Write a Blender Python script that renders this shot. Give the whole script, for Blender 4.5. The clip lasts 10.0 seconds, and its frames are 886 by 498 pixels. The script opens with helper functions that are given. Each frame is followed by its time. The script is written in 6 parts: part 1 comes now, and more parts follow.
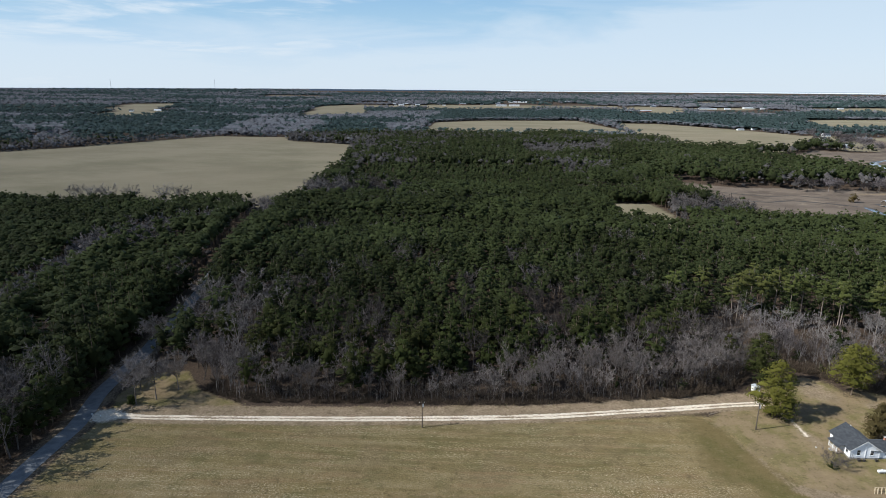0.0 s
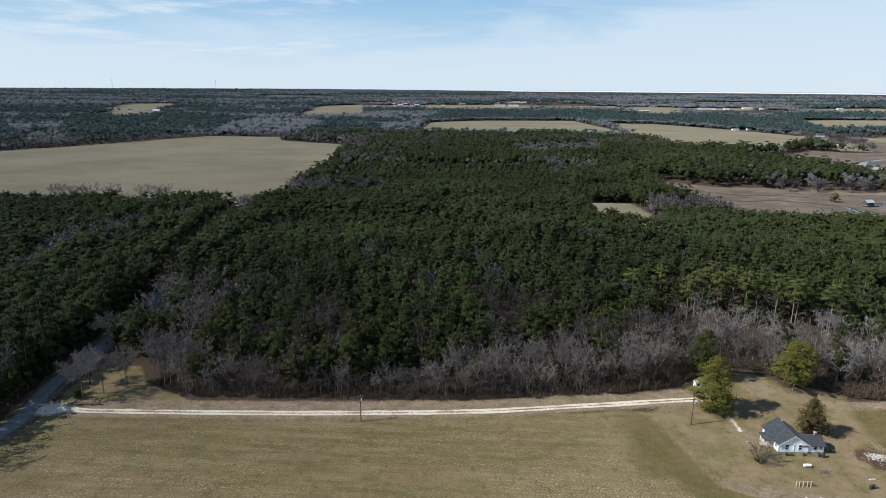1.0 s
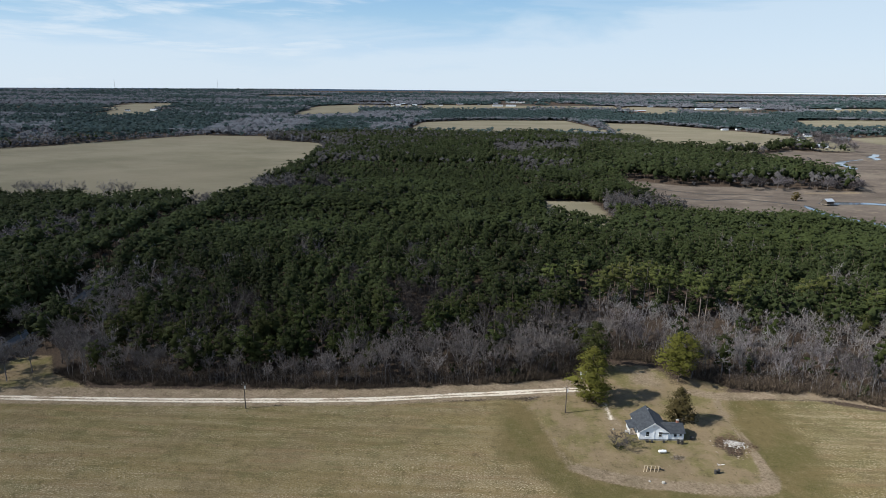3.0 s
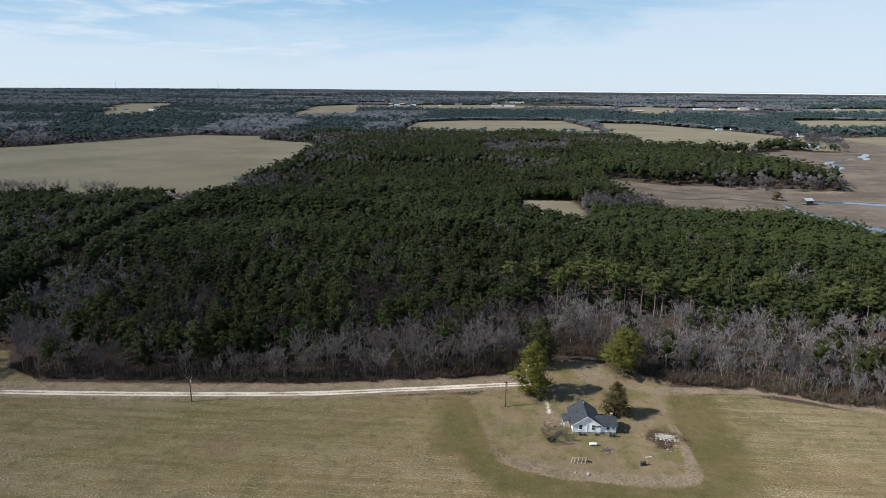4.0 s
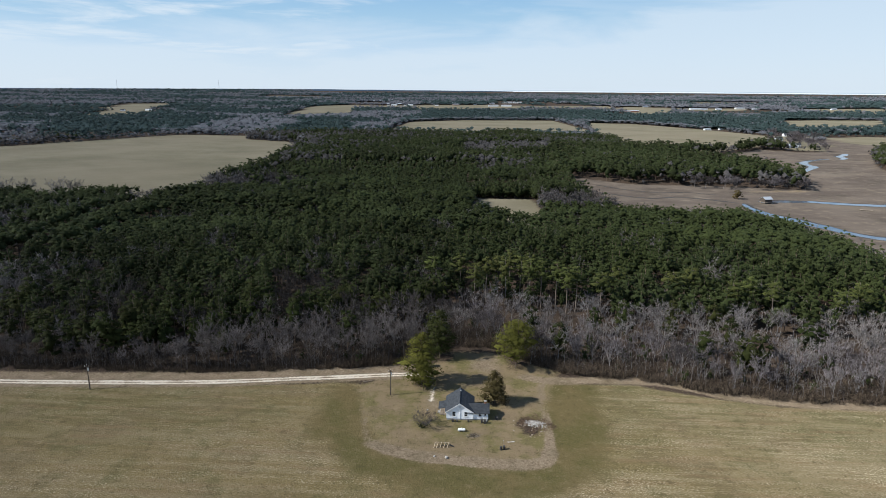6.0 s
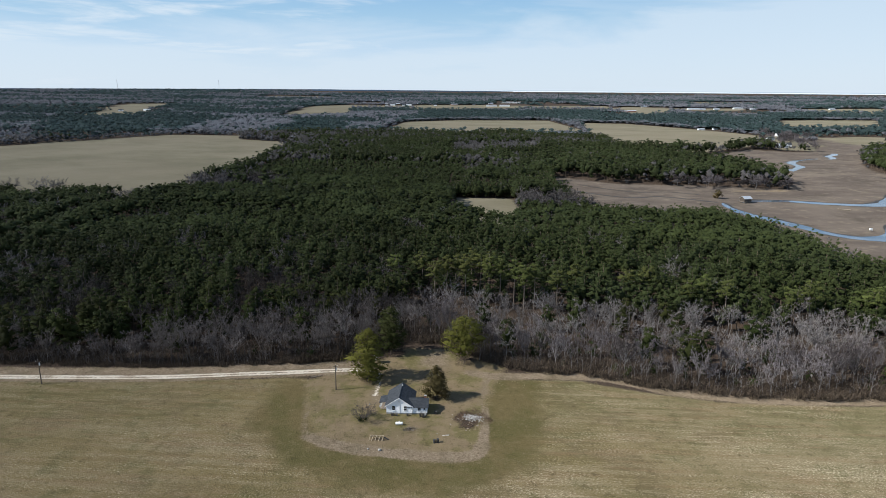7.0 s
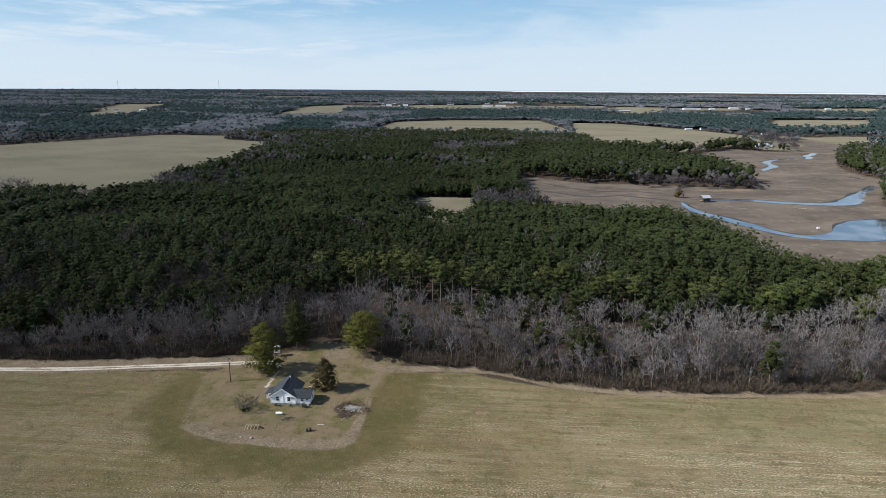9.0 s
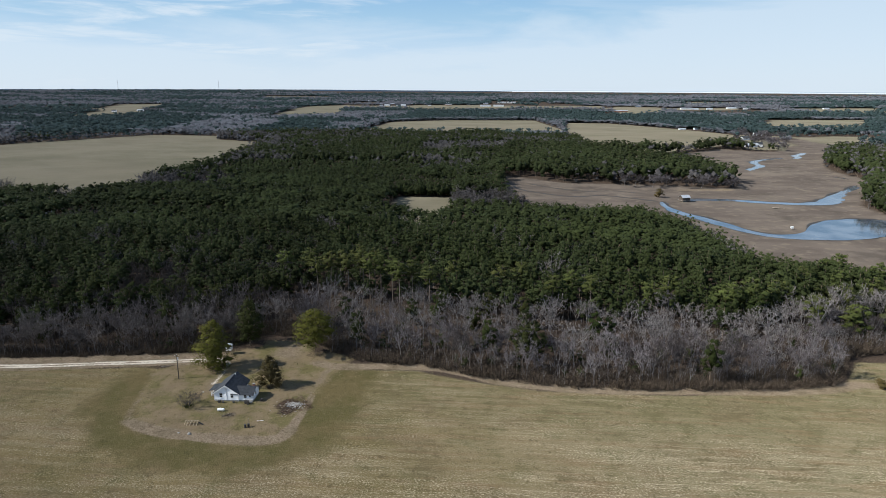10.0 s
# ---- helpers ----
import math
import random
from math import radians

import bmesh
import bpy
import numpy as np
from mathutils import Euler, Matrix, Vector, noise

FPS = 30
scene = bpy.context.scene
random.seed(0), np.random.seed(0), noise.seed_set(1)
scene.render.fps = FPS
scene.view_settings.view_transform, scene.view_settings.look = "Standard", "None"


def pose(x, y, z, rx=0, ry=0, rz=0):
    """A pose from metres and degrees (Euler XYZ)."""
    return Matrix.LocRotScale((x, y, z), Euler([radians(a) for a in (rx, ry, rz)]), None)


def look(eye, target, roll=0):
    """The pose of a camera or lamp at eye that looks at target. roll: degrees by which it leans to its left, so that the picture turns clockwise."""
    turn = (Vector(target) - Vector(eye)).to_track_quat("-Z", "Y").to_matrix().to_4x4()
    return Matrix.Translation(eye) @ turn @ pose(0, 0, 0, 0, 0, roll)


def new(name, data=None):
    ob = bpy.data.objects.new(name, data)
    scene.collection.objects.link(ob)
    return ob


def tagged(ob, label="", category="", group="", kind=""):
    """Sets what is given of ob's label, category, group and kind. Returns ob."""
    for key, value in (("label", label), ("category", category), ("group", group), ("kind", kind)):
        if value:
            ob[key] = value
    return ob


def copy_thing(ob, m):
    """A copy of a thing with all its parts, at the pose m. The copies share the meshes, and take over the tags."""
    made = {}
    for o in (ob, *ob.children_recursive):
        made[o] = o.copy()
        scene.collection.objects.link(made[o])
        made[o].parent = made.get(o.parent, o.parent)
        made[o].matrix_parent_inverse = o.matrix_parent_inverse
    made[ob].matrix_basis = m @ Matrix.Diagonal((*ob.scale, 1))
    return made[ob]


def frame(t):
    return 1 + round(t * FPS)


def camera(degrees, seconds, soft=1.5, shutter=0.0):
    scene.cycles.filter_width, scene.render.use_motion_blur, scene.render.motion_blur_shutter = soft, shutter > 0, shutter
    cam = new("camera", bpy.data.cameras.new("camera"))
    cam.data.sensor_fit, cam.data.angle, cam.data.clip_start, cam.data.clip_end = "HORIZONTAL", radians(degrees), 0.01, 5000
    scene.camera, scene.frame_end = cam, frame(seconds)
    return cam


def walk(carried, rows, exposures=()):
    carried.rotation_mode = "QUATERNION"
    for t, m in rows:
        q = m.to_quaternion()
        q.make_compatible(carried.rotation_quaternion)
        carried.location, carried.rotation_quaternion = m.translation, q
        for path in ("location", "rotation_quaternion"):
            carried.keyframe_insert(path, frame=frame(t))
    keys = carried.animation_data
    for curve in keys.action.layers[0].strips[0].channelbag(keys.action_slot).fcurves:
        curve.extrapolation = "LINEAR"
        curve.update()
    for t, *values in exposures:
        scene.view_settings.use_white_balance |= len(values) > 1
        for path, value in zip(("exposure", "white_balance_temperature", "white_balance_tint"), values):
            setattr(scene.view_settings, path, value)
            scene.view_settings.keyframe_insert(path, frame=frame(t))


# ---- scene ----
cam = camera(70.0, 10.0, soft=0.85)
PATH = [
    (0, -0.01, -1.60, 88.90, -14.513, -0.325, 2.978),
    (0.5, 8.75, -2.23, 88.71, -14.507, -0.335, 3.117),
    (1, 17.48, -2.95, 88.54, -14.501, -0.344, 3.251),
    (1.5, 26.19, -3.76, 88.39, -14.495, -0.351, 3.382),
    (2, 34.87, -4.63, 88.26, -14.490, -0.356, 3.509),
    (2.5, 43.54, -5.56, 88.15, -14.485, -0.360, 3.633),
    (3, 52.20, -6.53, 88.05, -14.480, -0.362, 3.753),
    (4.5, 78.12, -9.61, 87.87, -14.469, -0.359, 4.094),
    (5, 86.76, -10.64, 87.84, -14.466, -0.354, 4.201),
    (5.5, 95.41, -11.66, 87.83, -14.464, -0.348, 4.306),
    (7, 121.41, -14.49, 87.92, -14.459, -0.319, 4.604),
    (7.5, 130.12, -15.31, 87.99, -14.458, -0.306, 4.699),
    (8, 138.84, -16.06, 88.07, -14.457, -0.292, 4.791),
    (8.5, 147.60, -16.72, 88.17, -14.457, -0.276, 4.881),
    (9, 156.39, -17.28, 88.29, -14.457, -0.258, 4.969),
    (9.5, 165.21, -17.72, 88.43, -14.458, -0.238, 5.055),
    (10, 174.07, -18.03, 88.58, -14.459, -0.217, 5.139),
]
walk(cam, [(t, pose(x, y, z, 90 + pitch, lean, yaw)) for t, x, y, z, pitch, lean, yaw in PATH], exposures=[(0, 0.25)])

# ---------------------------------------------------------------- light
SUN_EL, SUN_AZ = radians(38), radians(254)  # height; bearing from +y towards +x
sun_from = Vector((math.sin(SUN_AZ) * math.cos(SUN_EL), math.cos(SUN_AZ) * math.cos(SUN_EL), math.sin(SUN_EL)))
sun = new("sun", bpy.data.lights.new("sun", "SUN"))
sun.data.energy, sun.data.angle, sun.data.color = 5.0, radians(0.55), (0.975, 0.97, 0.925)
sun.matrix_world = look(sun_from * 300, (0, 0, 0))

world = bpy.data.worlds.new("sky")
scene.world = world
world.use_nodes = True
wn, wl = world.node_tree.nodes, world.node_tree.links
wn.clear()
sky = wn.new("ShaderNodeTexSky")
sky.sky_type, sky.sun_disc = "NISHITA", False
sky.sun_elevation, sky.sun_rotation = SUN_EL, SUN_AZ
sky.air_density, sky.dust_density, sky.ozone_density = 1.0, 0.2, 2.5


def wnode(kind, **sockets):
    n = wn.new(kind)
    for k, v in sockets.items():
        n.inputs[k].default_value = v
    return n


# high thin cloud: long streaks over a pale veil that thickens to the skyline
coord = wn.new("ShaderNodeTexCoord")
split = wn.new("ShaderNodeSeparateXYZ")
wl.new(coord.outputs["Generated"], split.inputs[0])
height = wnode("ShaderNodeMath")
height.operation = "MAXIMUM"
height.inputs[1].default_value = 0.0
wl.new(split.outputs["Z"], height.inputs[0])


def streaks(scale, stretch, lean, detail, low, high):
    turn = wn.new("ShaderNodeMapping")
    turn.inputs["Rotation"].default_value = (0, radians(lean), 0)
    turn.inputs["Scale"].default_value = (scale, scale * 0.4, scale * stretch)
    wl.new(coord.outputs["Generated"], turn.inputs["Vector"])
    cloud = wnode("ShaderNodeTexNoise", Scale=1.0, Detail=detail, Roughness=0.58, Distortion=0.35)
    wl.new(turn.outputs[0], cloud.inputs["Vector"])
    ramp = wnode("ShaderNodeMapRange")
    ramp.interpolation_type = "SMOOTHSTEP"
    ramp.inputs["From Min"].default_value, ramp.inputs["From Max"].default_value = low, high
    wl.new(cloud.outputs[0], ramp.inputs["Value"])
    return ramp.outputs[0]


def wmath(op, a, b):
    n = wn.new("ShaderNodeMath")
    n.operation, n.use_clamp = op, True
    for sock, v in zip(n.inputs, (a, b)):
        if isinstance(v, float):
            sock.default_value = v
        else:
            wl.new(v, sock)
    return n.outputs[0]


veil = wnode("ShaderNodeMapRange")
veil.interpolation_type = "SMOOTHSTEP"
veil.inputs["From Min"].default_value, veil.inputs["From Max"].default_value = 0.10, 0.40
veil.inputs["To Min"].default_value, veil.inputs["To Max"].default_value = 0.92, 0.10
wl.new(height.outputs[0], veil.inputs["Value"])
broad = streaks(3.2, 5.0, -14, 6.0, 0.40, 0.70)
fine = streaks(6.0, 7.0, 10, 10.0, 0.43, 0.66)


def wcalc(op, a, b, clamp=False):
    n = wn.new("ShaderNodeMath")
    n.operation, n.use_clamp = op, clamp
    for sock, v in zip(n.inputs, (a, b)):
        if isinstance(v, float):
            sock.default_value = v
        else:
            wl.new(v, sock)
    return n.outputs[0]


# the sheet's upper rim climbs to one side
side = wcalc("DIVIDE", split.outputs["X"], wcalc("MAXIMUM", split.outputs["Y"], 0.05))
rim = wcalc("ADD", wcalc("MULTIPLY", wcalc("MAXIMUM", side, 0.0), 0.19), wcalc("MULTIPLY", wcalc("MAXIMUM", wcalc("MULTIPLY", side, -1.0), 0.0), 0.025))
rim = wcalc("ADD", rim, wcalc("ADD", 0.035, wcalc("MULTIPLY", broad, 0.06)))
sheet = wcalc("ADD", 0.5, wcalc("MULTIPLY", wcalc("SUBTRACT", rim, height.outputs[0]), 14.0), True)
high_left = wcalc("MULTIPLY", wcalc("SUBTRACT", wcalc("MULTIPLY", side, -1.0), 0.05), 4.0, True)
cover = wmath("MAXIMUM", wmath("MULTIPLY", sheet, 0.72), wmath("MULTIPLY", fine, wmath("ADD", 0.25, wmath("MULTIPLY", high_left, 0.75))))
mix = wn.new("ShaderNodeMix")
mix.data_type = "RGBA"
wl.new(veil.outputs[0], mix.inputs["Factor"])
dome = wn.new("ShaderNodeVectorMath")
dome.operation = "SCALE"
dome.inputs["Scale"].default_value = 1.05
wl.new(sky.outputs[0], dome.inputs[0])
wl.new(dome.outputs[0], mix.inputs["A"])
tint = wn.new("ShaderNodeValToRGB")  # thin high haze: near white at the skyline, blue above
tint.color_ramp.elements[0].position, tint.color_ramp.elements[0].color = 0.0, (0.64, 0.82, 1.0, 1)
tint.color_ramp.elements[1].position, tint.color_ramp.elements[1].color = 0.15, (0.27, 0.54, 0.87, 1)
for place, shade in ((0.05, (0.54, 0.755, 0.99, 1)), (0.10, (0.41, 0.66, 0.91, 1))):
    tint.color_ramp.elements.new(place).color = shade
wl.new(height.outputs[0], tint.inputs[0])
white = wn.new("ShaderNodeMix")
white.data_type = "RGBA"
wl.new(cover, white.inputs["Factor"])
wl.new(tint.outputs[0], white.inputs["A"])
white.inputs["B"].default_value = (0.77, 0.895, 1.03, 1)
lift = wn.new("ShaderNodeVectorMath")
lift.operation = "SCALE"
lift.inputs["Scale"].default_value = 7.6
wl.new(white.outputs["Result"], lift.inputs[0])
wl.new(lift.outputs[0], mix.inputs["B"])
back = wnode("ShaderNodeBackground", Strength=0.10)
wl.new(mix.outputs["Result"], back.inputs["Color"])
wout = wn.new("ShaderNodeOutputWorld")
wl.new(back.outputs[0], wout.inputs[0])

# ---------------------------------------------------------------- materials


class Nodes:
    """A small helper round one material's node tree."""

    def __init__(self, name, rough=0.85, metal=0.0, spec=0.3):
        self.m = bpy.data.materials.new(name)
        self.m.use_nodes = True
        self.t = self.m.node_tree
        self.b = self.t.nodes["Principled BSDF"]
        self.b.inputs["Roughness"].default_value = rough
        self.b.inputs["Metallic"].default_value = metal
        self.b.inputs["Specular IOR Level"].default_value = spec
        if rough > 0.6:
            self.b.inputs["Diffuse Roughness"].default_value = 1.0  # rough natural cover throws light back to the sun
        self.where = self.t.nodes.new("ShaderNodeNewGeometry").outputs["Position"]

    def put(self, a, sock):
        if isinstance(a, (int, float)):
            sock.default_value = a
        elif isinstance(a, tuple):
            sock.default_value = (*a, 1) if len(a) == 3 and len(sock.default_value) == 4 else a
        else:
            self.t.links.new(a, sock)

    def noise(self, scale, detail=4.0, rough=0.55, stretch=(1, 1, 1), turn=0.0, local=False):
        mp = self.t.nodes.new("ShaderNodeMapping")
        mp.inputs["Scale"].default_value = stretch
        mp.inputs["Rotation"].default_value = (0, 0, radians(turn))
        src = self.t.nodes.new("ShaderNodeTexCoord").outputs["Object"] if local else self.where
        self.t.links.new(src, mp.inputs["Vector"])
        n = self.t.nodes.new("ShaderNodeTexNoise")
        n.inputs["Scale"].default_value, n.inputs["Detail"].default_value, n.inputs["Roughness"].default_value = scale, detail, rough
        self.t.links.new(mp.outputs[0], n.inputs["Vector"])
        return n.outputs[0]

    def ramp(self, v, lo, hi, a=0.0, b=1.0):
        n = self.t.nodes.new("ShaderNodeMapRange")
        n.interpolation_type = "SMOOTHSTEP"
        for k, x in zip(("Value", "From Min", "From Max", "To Min", "To Max"), (v, lo, hi, a, b)):
            self.put(x, n.inputs[k])
        return n.outputs[0]

    def math(self, op, a, b):
        n = self.t.nodes.new("ShaderNodeMath")
        n.operation = op
        self.put(a, n.inputs[0])
        self.put(b, n.inputs[1])
        return n.outputs[0]

    def mix(self, f, a, b, how="MIX"):
        n = self.t.nodes.new("ShaderNodeMix")
        n.data_type, n.blend_type = "RGBA", how
        self.put(f, n.inputs["Factor"])
        self.put(a, n.inputs["A"])
        self.put(b, n.inputs["B"])
        return n.outputs["Result"]

    def attr(self, name):
        n = self.t.nodes.new("ShaderNodeAttribute")
        n.attribute_name = name
        return n

    def island(self):
        return self.t.nodes.new("ShaderNodeNewGeometry").outputs["Random Per Island"]

    def each(self):
        return self.t.nodes.new("ShaderNodeObjectInfo").outputs["Random"]

    def bump(self, v, strength, distance):
        n = self.t.nodes.new("ShaderNodeBump")
        n.inputs["Strength"].default_value, n.inputs["Distance"].default_value = strength, distance
        self.t.links.new(v, n.inputs["Height"])
        self.t.links.new(n.outputs[0], self.b.inputs["Normal"])

    def done(self, colour):
        self.put(colour, self.b.inputs["Base Color"])
        return self.m


def foliage(name, dark, light, tip, joined):
    """Needles: tone changes from tree to tree, from clump to clump and slowly over the wood."""
    n = Nodes(name, rough=0.75, spec=0.06)
    own = n.attr("tone").outputs["Fac"] if joined else n.each()
    c = n.mix(n.math("ADD", n.math("MULTIPLY", own, 0.88), n.math("MULTIPLY", n.island(), 0.12)), dark, light)
    c = n.mix(n.ramp(n.noise(0.02, 3.0), 0.42, 0.68), c, tip)
    odd = n.math("FRACT", n.math("MULTIPLY", own, 17.3), 0.0)
    c = n.mix(n.ramp(odd, 0.55, 1.0, 0.0, 0.5), c, tip)
    c = n.mix(n.ramp(odd, 0.25, 0.0, 0.0, 0.4), c, tuple(v * 1.25 for v in light))
    needles = n.noise(1.3, 4.0, 0.7)
    c = n.mix(n.ramp(needles, 0.55, 0.35, 0.0, 0.25), c, tuple(v * 0.6 for v in dark))
    n.bump(needles, 0.12, 0.3)
    through_leaf = n.t.nodes.new("ShaderNodeBsdfTranslucent")
    n.t.links.new(c, through_leaf.inputs["Color"])
    both = n.t.nodes.new("ShaderNodeMixShader")
    both.inputs[0].default_value = 0.22
    n.t.links.new(n.b.outputs[0], both.inputs[1])
    n.t.links.new(through_leaf.outputs[0], both.inputs[2])
    n.t.links.new(both.outputs[0], n.t.nodes["Material Output"].inputs[0])
    return n.done(c)


def bark(name, a, b, joined=True):
    n = Nodes(name, rough=0.9, spec=0.15)
    own = n.attr("tone").outputs["Fac"] if joined else n.each()
    c = n.mix(own, a, b)
    c = n.mix(n.ramp(n.noise(2.2, 3.0, stretch=(1, 1, 0.25)), 0.35, 0.7), c, tuple(v * 0.72 for v in a))
    return n.done(c)


def plain(name, a, b, scale=1.5, rough=0.7, metal=0.0, spec=0.3, bump=0.0, stretch=(1, 1, 1), local=False):
    """A painted, weathered or mineral surface: two tones in broad stains and fine grain."""
    n = Nodes(name, rough, metal, spec)
    big = n.noise(scale, 4.0, stretch=stretch, local=local)
    small = n.noise(scale * 9, 3.0, stretch=stretch, local=local)
    c = n.mix(n.ramp(n.math("ADD", n.math("MULTIPLY", big, 0.7), n.math("MULTIPLY", small, 0.3)), 0.36, 0.64), a, b)
    if bump:
        n.bump(small, bump, 0.05)
    return n.done(c)


PINE, PINE_D = (0.0188, 0.0232, 0.0100), (0.0515, 0.0650, 0.0225)
m_pine = foliage("pine_needles_wood", PINE, PINE_D, (0.047, 0.060, 0.024), True)
m_pine_own = foliage("pine_needles", (0.0145, 0.020, 0.0075), (0.043, 0.058, 0.017), (0.050, 0.053, 0.017), False)
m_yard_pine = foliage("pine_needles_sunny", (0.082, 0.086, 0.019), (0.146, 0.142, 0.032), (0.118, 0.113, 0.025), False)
m_cedar = foliage("cedar_scales", (0.060, 0.048, 0.020), (0.125, 0.088, 0.038), (0.075, 0.072, 0.028), False)
m_tall_pine = foliage("pine_needles_high", (0.056, 0.073, 0.024), (0.105, 0.124, 0.037), (0.090, 0.094, 0.030), False)
# blue haze of distance is mixed into these needle colours
m_hazy_pine = foliage("pine_far_woods_hazy", (0.033, 0.053, 0.051), (0.057, 0.086, 0.083), (0.053, 0.076, 0.074), True)
m_bark = bark("pine_bark", (0.16, 0.12, 0.09), (0.26, 0.20, 0.15))
m_pale_bark = bark("pale_pine_bark", (0.19, 0.155, 0.13), (0.30, 0.25, 0.21), False)
m_bark_own = bark("pine_bark_own", (0.16, 0.12, 0.09), (0.26, 0.20, 0.15), False)
m_twig = bark("bare_twigs_wood", (0.050, 0.041, 0.037), (0.310, 0.278, 0.266))
m_twig_own = bark("bare_twigs", (0.050, 0.041, 0.040), (0.330, 0.290, 0.298), False)
m_limb = bark("bare_limbs_wood", (0.120, 0.103, 0.094), (0.310, 0.284, 0.270))
m_limb_own = bark("bare_limbs", (0.140, 0.122, 0.114), (0.340, 0.312, 0.300), False)
m_dark_twig = bark("dark_twigs", (0.110, 0.094, 0.087), (0.290, 0.252, 0.238), False)
m_dark_limb = bark("dark_limbs", (0.100, 0.085, 0.075), (0.250, 0.218, 0.198), False)
m_brush = bark("undergrowth", (0.050, 0.037, 0.026), (0.150, 0.112, 0.082))
m_pale_limb = bark("weathered_limbs", (0.20, 0.184, 0.178), (0.34, 0.315, 0.305), False)
m_grass = bark("dry_grass", (0.190, 0.165, 0.075), (0.400, 0.325, 0.215))
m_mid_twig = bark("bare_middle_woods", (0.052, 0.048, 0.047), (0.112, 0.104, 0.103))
# blue-grey tint: distance haze put into the twig colour
m_hazy_twig = bark("bare_far_woods_hazy", (0.096, 0.100, 0.113), (0.170, 0.170, 0.184))


def ground_material():
    n = Nodes("ground_cover", rough=0.95, spec=0.05)
    n.b.inputs["Diffuse Roughness"].default_value = 0.6
    one, two = n.attr("cover_a"), n.attr("cover_b")
    sa, sb = (n.t.nodes.new("ShaderNodeSeparateColor") for _ in "ab")
    n.t.links.new(one.outputs["Color"], sa.inputs[0])
    n.t.links.new(two.outputs["Color"], sb.inputs[0])
    broad, mid = n.noise(0.018, 4.0), n.noise(0.13, 5.0)
    fine = n.noise(1.6, 5.0, 0.65)
    grain = n.noise(3.4, 9.0, 0.82, stretch=(0.55, 1.0, 1.0), turn=-2.5)
    patchy = n.ramp(n.noise(0.045, 4.0, 0.6, stretch=(0.4, 1.0, 1.0)), 0.38, 0.62)
    rows = n.noise(0.55, 4.0, 0.6, stretch=(0.10, 1.0, 1.0), turn=-2.5)
    wide_rows = n.noise(0.22, 3.0, 0.6, stretch=(0.08, 1.0, 1.0), turn=-2.5)

    mottle = n.noise(0.42, 8.0, 0.80)
    spots_ = n.noise(0.85, 6.0, 0.75, stretch=(0.8, 1.0, 1.0), turn=20)

    def worn(colour, lo, hi, amount=0.75):
        """Mottling of half a metre to some metres: darker and paler tufts."""
        colour = n.mix(n.ramp(mottle, 0.53, 0.64, 0.0, amount), colour, hi)
        colour = n.mix(n.ramp(mottle, 0.47, 0.36, 0.0, amount), colour, lo)
        return n.mix(n.ramp(spots_, 0.44, 0.34, 0.0, amount * 0.8), colour, lo)

    def edge(mask, amount=0.5, lo=0.35, hi=0.65):
        v = n.math("ADD", mask, n.math("MULTIPLY", n.math("SUBTRACT", mid, 0.5), amount))
        v = n.math("ADD", v, n.math("MULTIPLY", n.math("SUBTRACT", fine, 0.5), amount * 0.8))
        return n.ramp(v, lo, hi)

    litter = n.mix(n.ramp(fine, 0.35, 0.7), (0.046, 0.034, 0.026), (0.095, 0.068, 0.050))
    # stubble field: green winter growth under pale straw in drilled rows
    field = n.mix(n.ramp(broad, 0.40, 0.60), (0.156, 0.120, 0.052), (0.222, 0.165, 0.084))
    west = n.t.nodes.new("ShaderNodeSeparateXYZ")
    n.t.links.new(n.where, west.inputs[0])
    field = n.mix(n.ramp(west.outputs[0], 75.0, 20.0, 0.0, 0.6), field, (0.216, 0.160, 0.080))
    field = n.mix(n.math("MULTIPLY", n.ramp(west.outputs[1], 108.0, 142.0), n.ramp(west.outputs[0], 60.0, 20.0, 0.0, 0.7)), field, (0.118, 0.098, 0.040))
    field = n.mix(n.ramp(west.outputs[0], 130.0, 230.0, 0.0, 0.70), field, (0.205, 0.176, 0.108))
    field = n.mix(n.math("MULTIPLY", n.ramp(west.outputs[1], 128.0, 150.0), n.ramp(west.outputs[0], 115.0, 150.0, 0.0, 0.6)), field, (0.130, 0.114, 0.052))
    field = n.mix(n.math("MULTIPLY", n.ramp(wide_rows, 0.44, 0.62), 0.5), field, (0.240, 0.188, 0.110))
    field = n.mix(n.math("MULTIPLY", n.ramp(mid, 0.48, 0.68), 0.55), field, (0.098, 0.092, 0.038))
    field = n.mix(n.math("MULTIPLY", n.ramp(n.noise(0.06, 4.0), 0.48, 0.64), 0.55), field, (0.150, 0.112, 0.062))
    field = n.mix(n.math("MULTIPLY", n.ramp(n.noise(0.34, 4.0, 0.6, stretch=(0.14, 1.0, 1.0), turn=-3.0), 0.50, 0.64), 0.5), field, (0.210, 0.142, 0.080))
    drill = n.t.nodes.new("ShaderNodeTexWave")
    drill.bands_direction = "Y"
    drill.inputs["Scale"].default_value, drill.inputs["Distortion"].default_value = 0.17, 6.0
    drill.inputs["Detail"].default_value, drill.inputs["Detail Scale"].default_value = 3.0, 0.35
    tilt = n.t.nodes.new("ShaderNodeMapping")
    tilt.inputs["Rotation"].default_value = (0, 0, radians(-2.5))
    n.t.links.new(n.where, tilt.inputs["Vector"])
    n.t.links.new(tilt.outputs[0], drill.inputs["Vector"])
    streak = n.noise(0.26, 3.0, 0.55, stretch=(0.06, 1.0, 1.0), turn=-2.0)
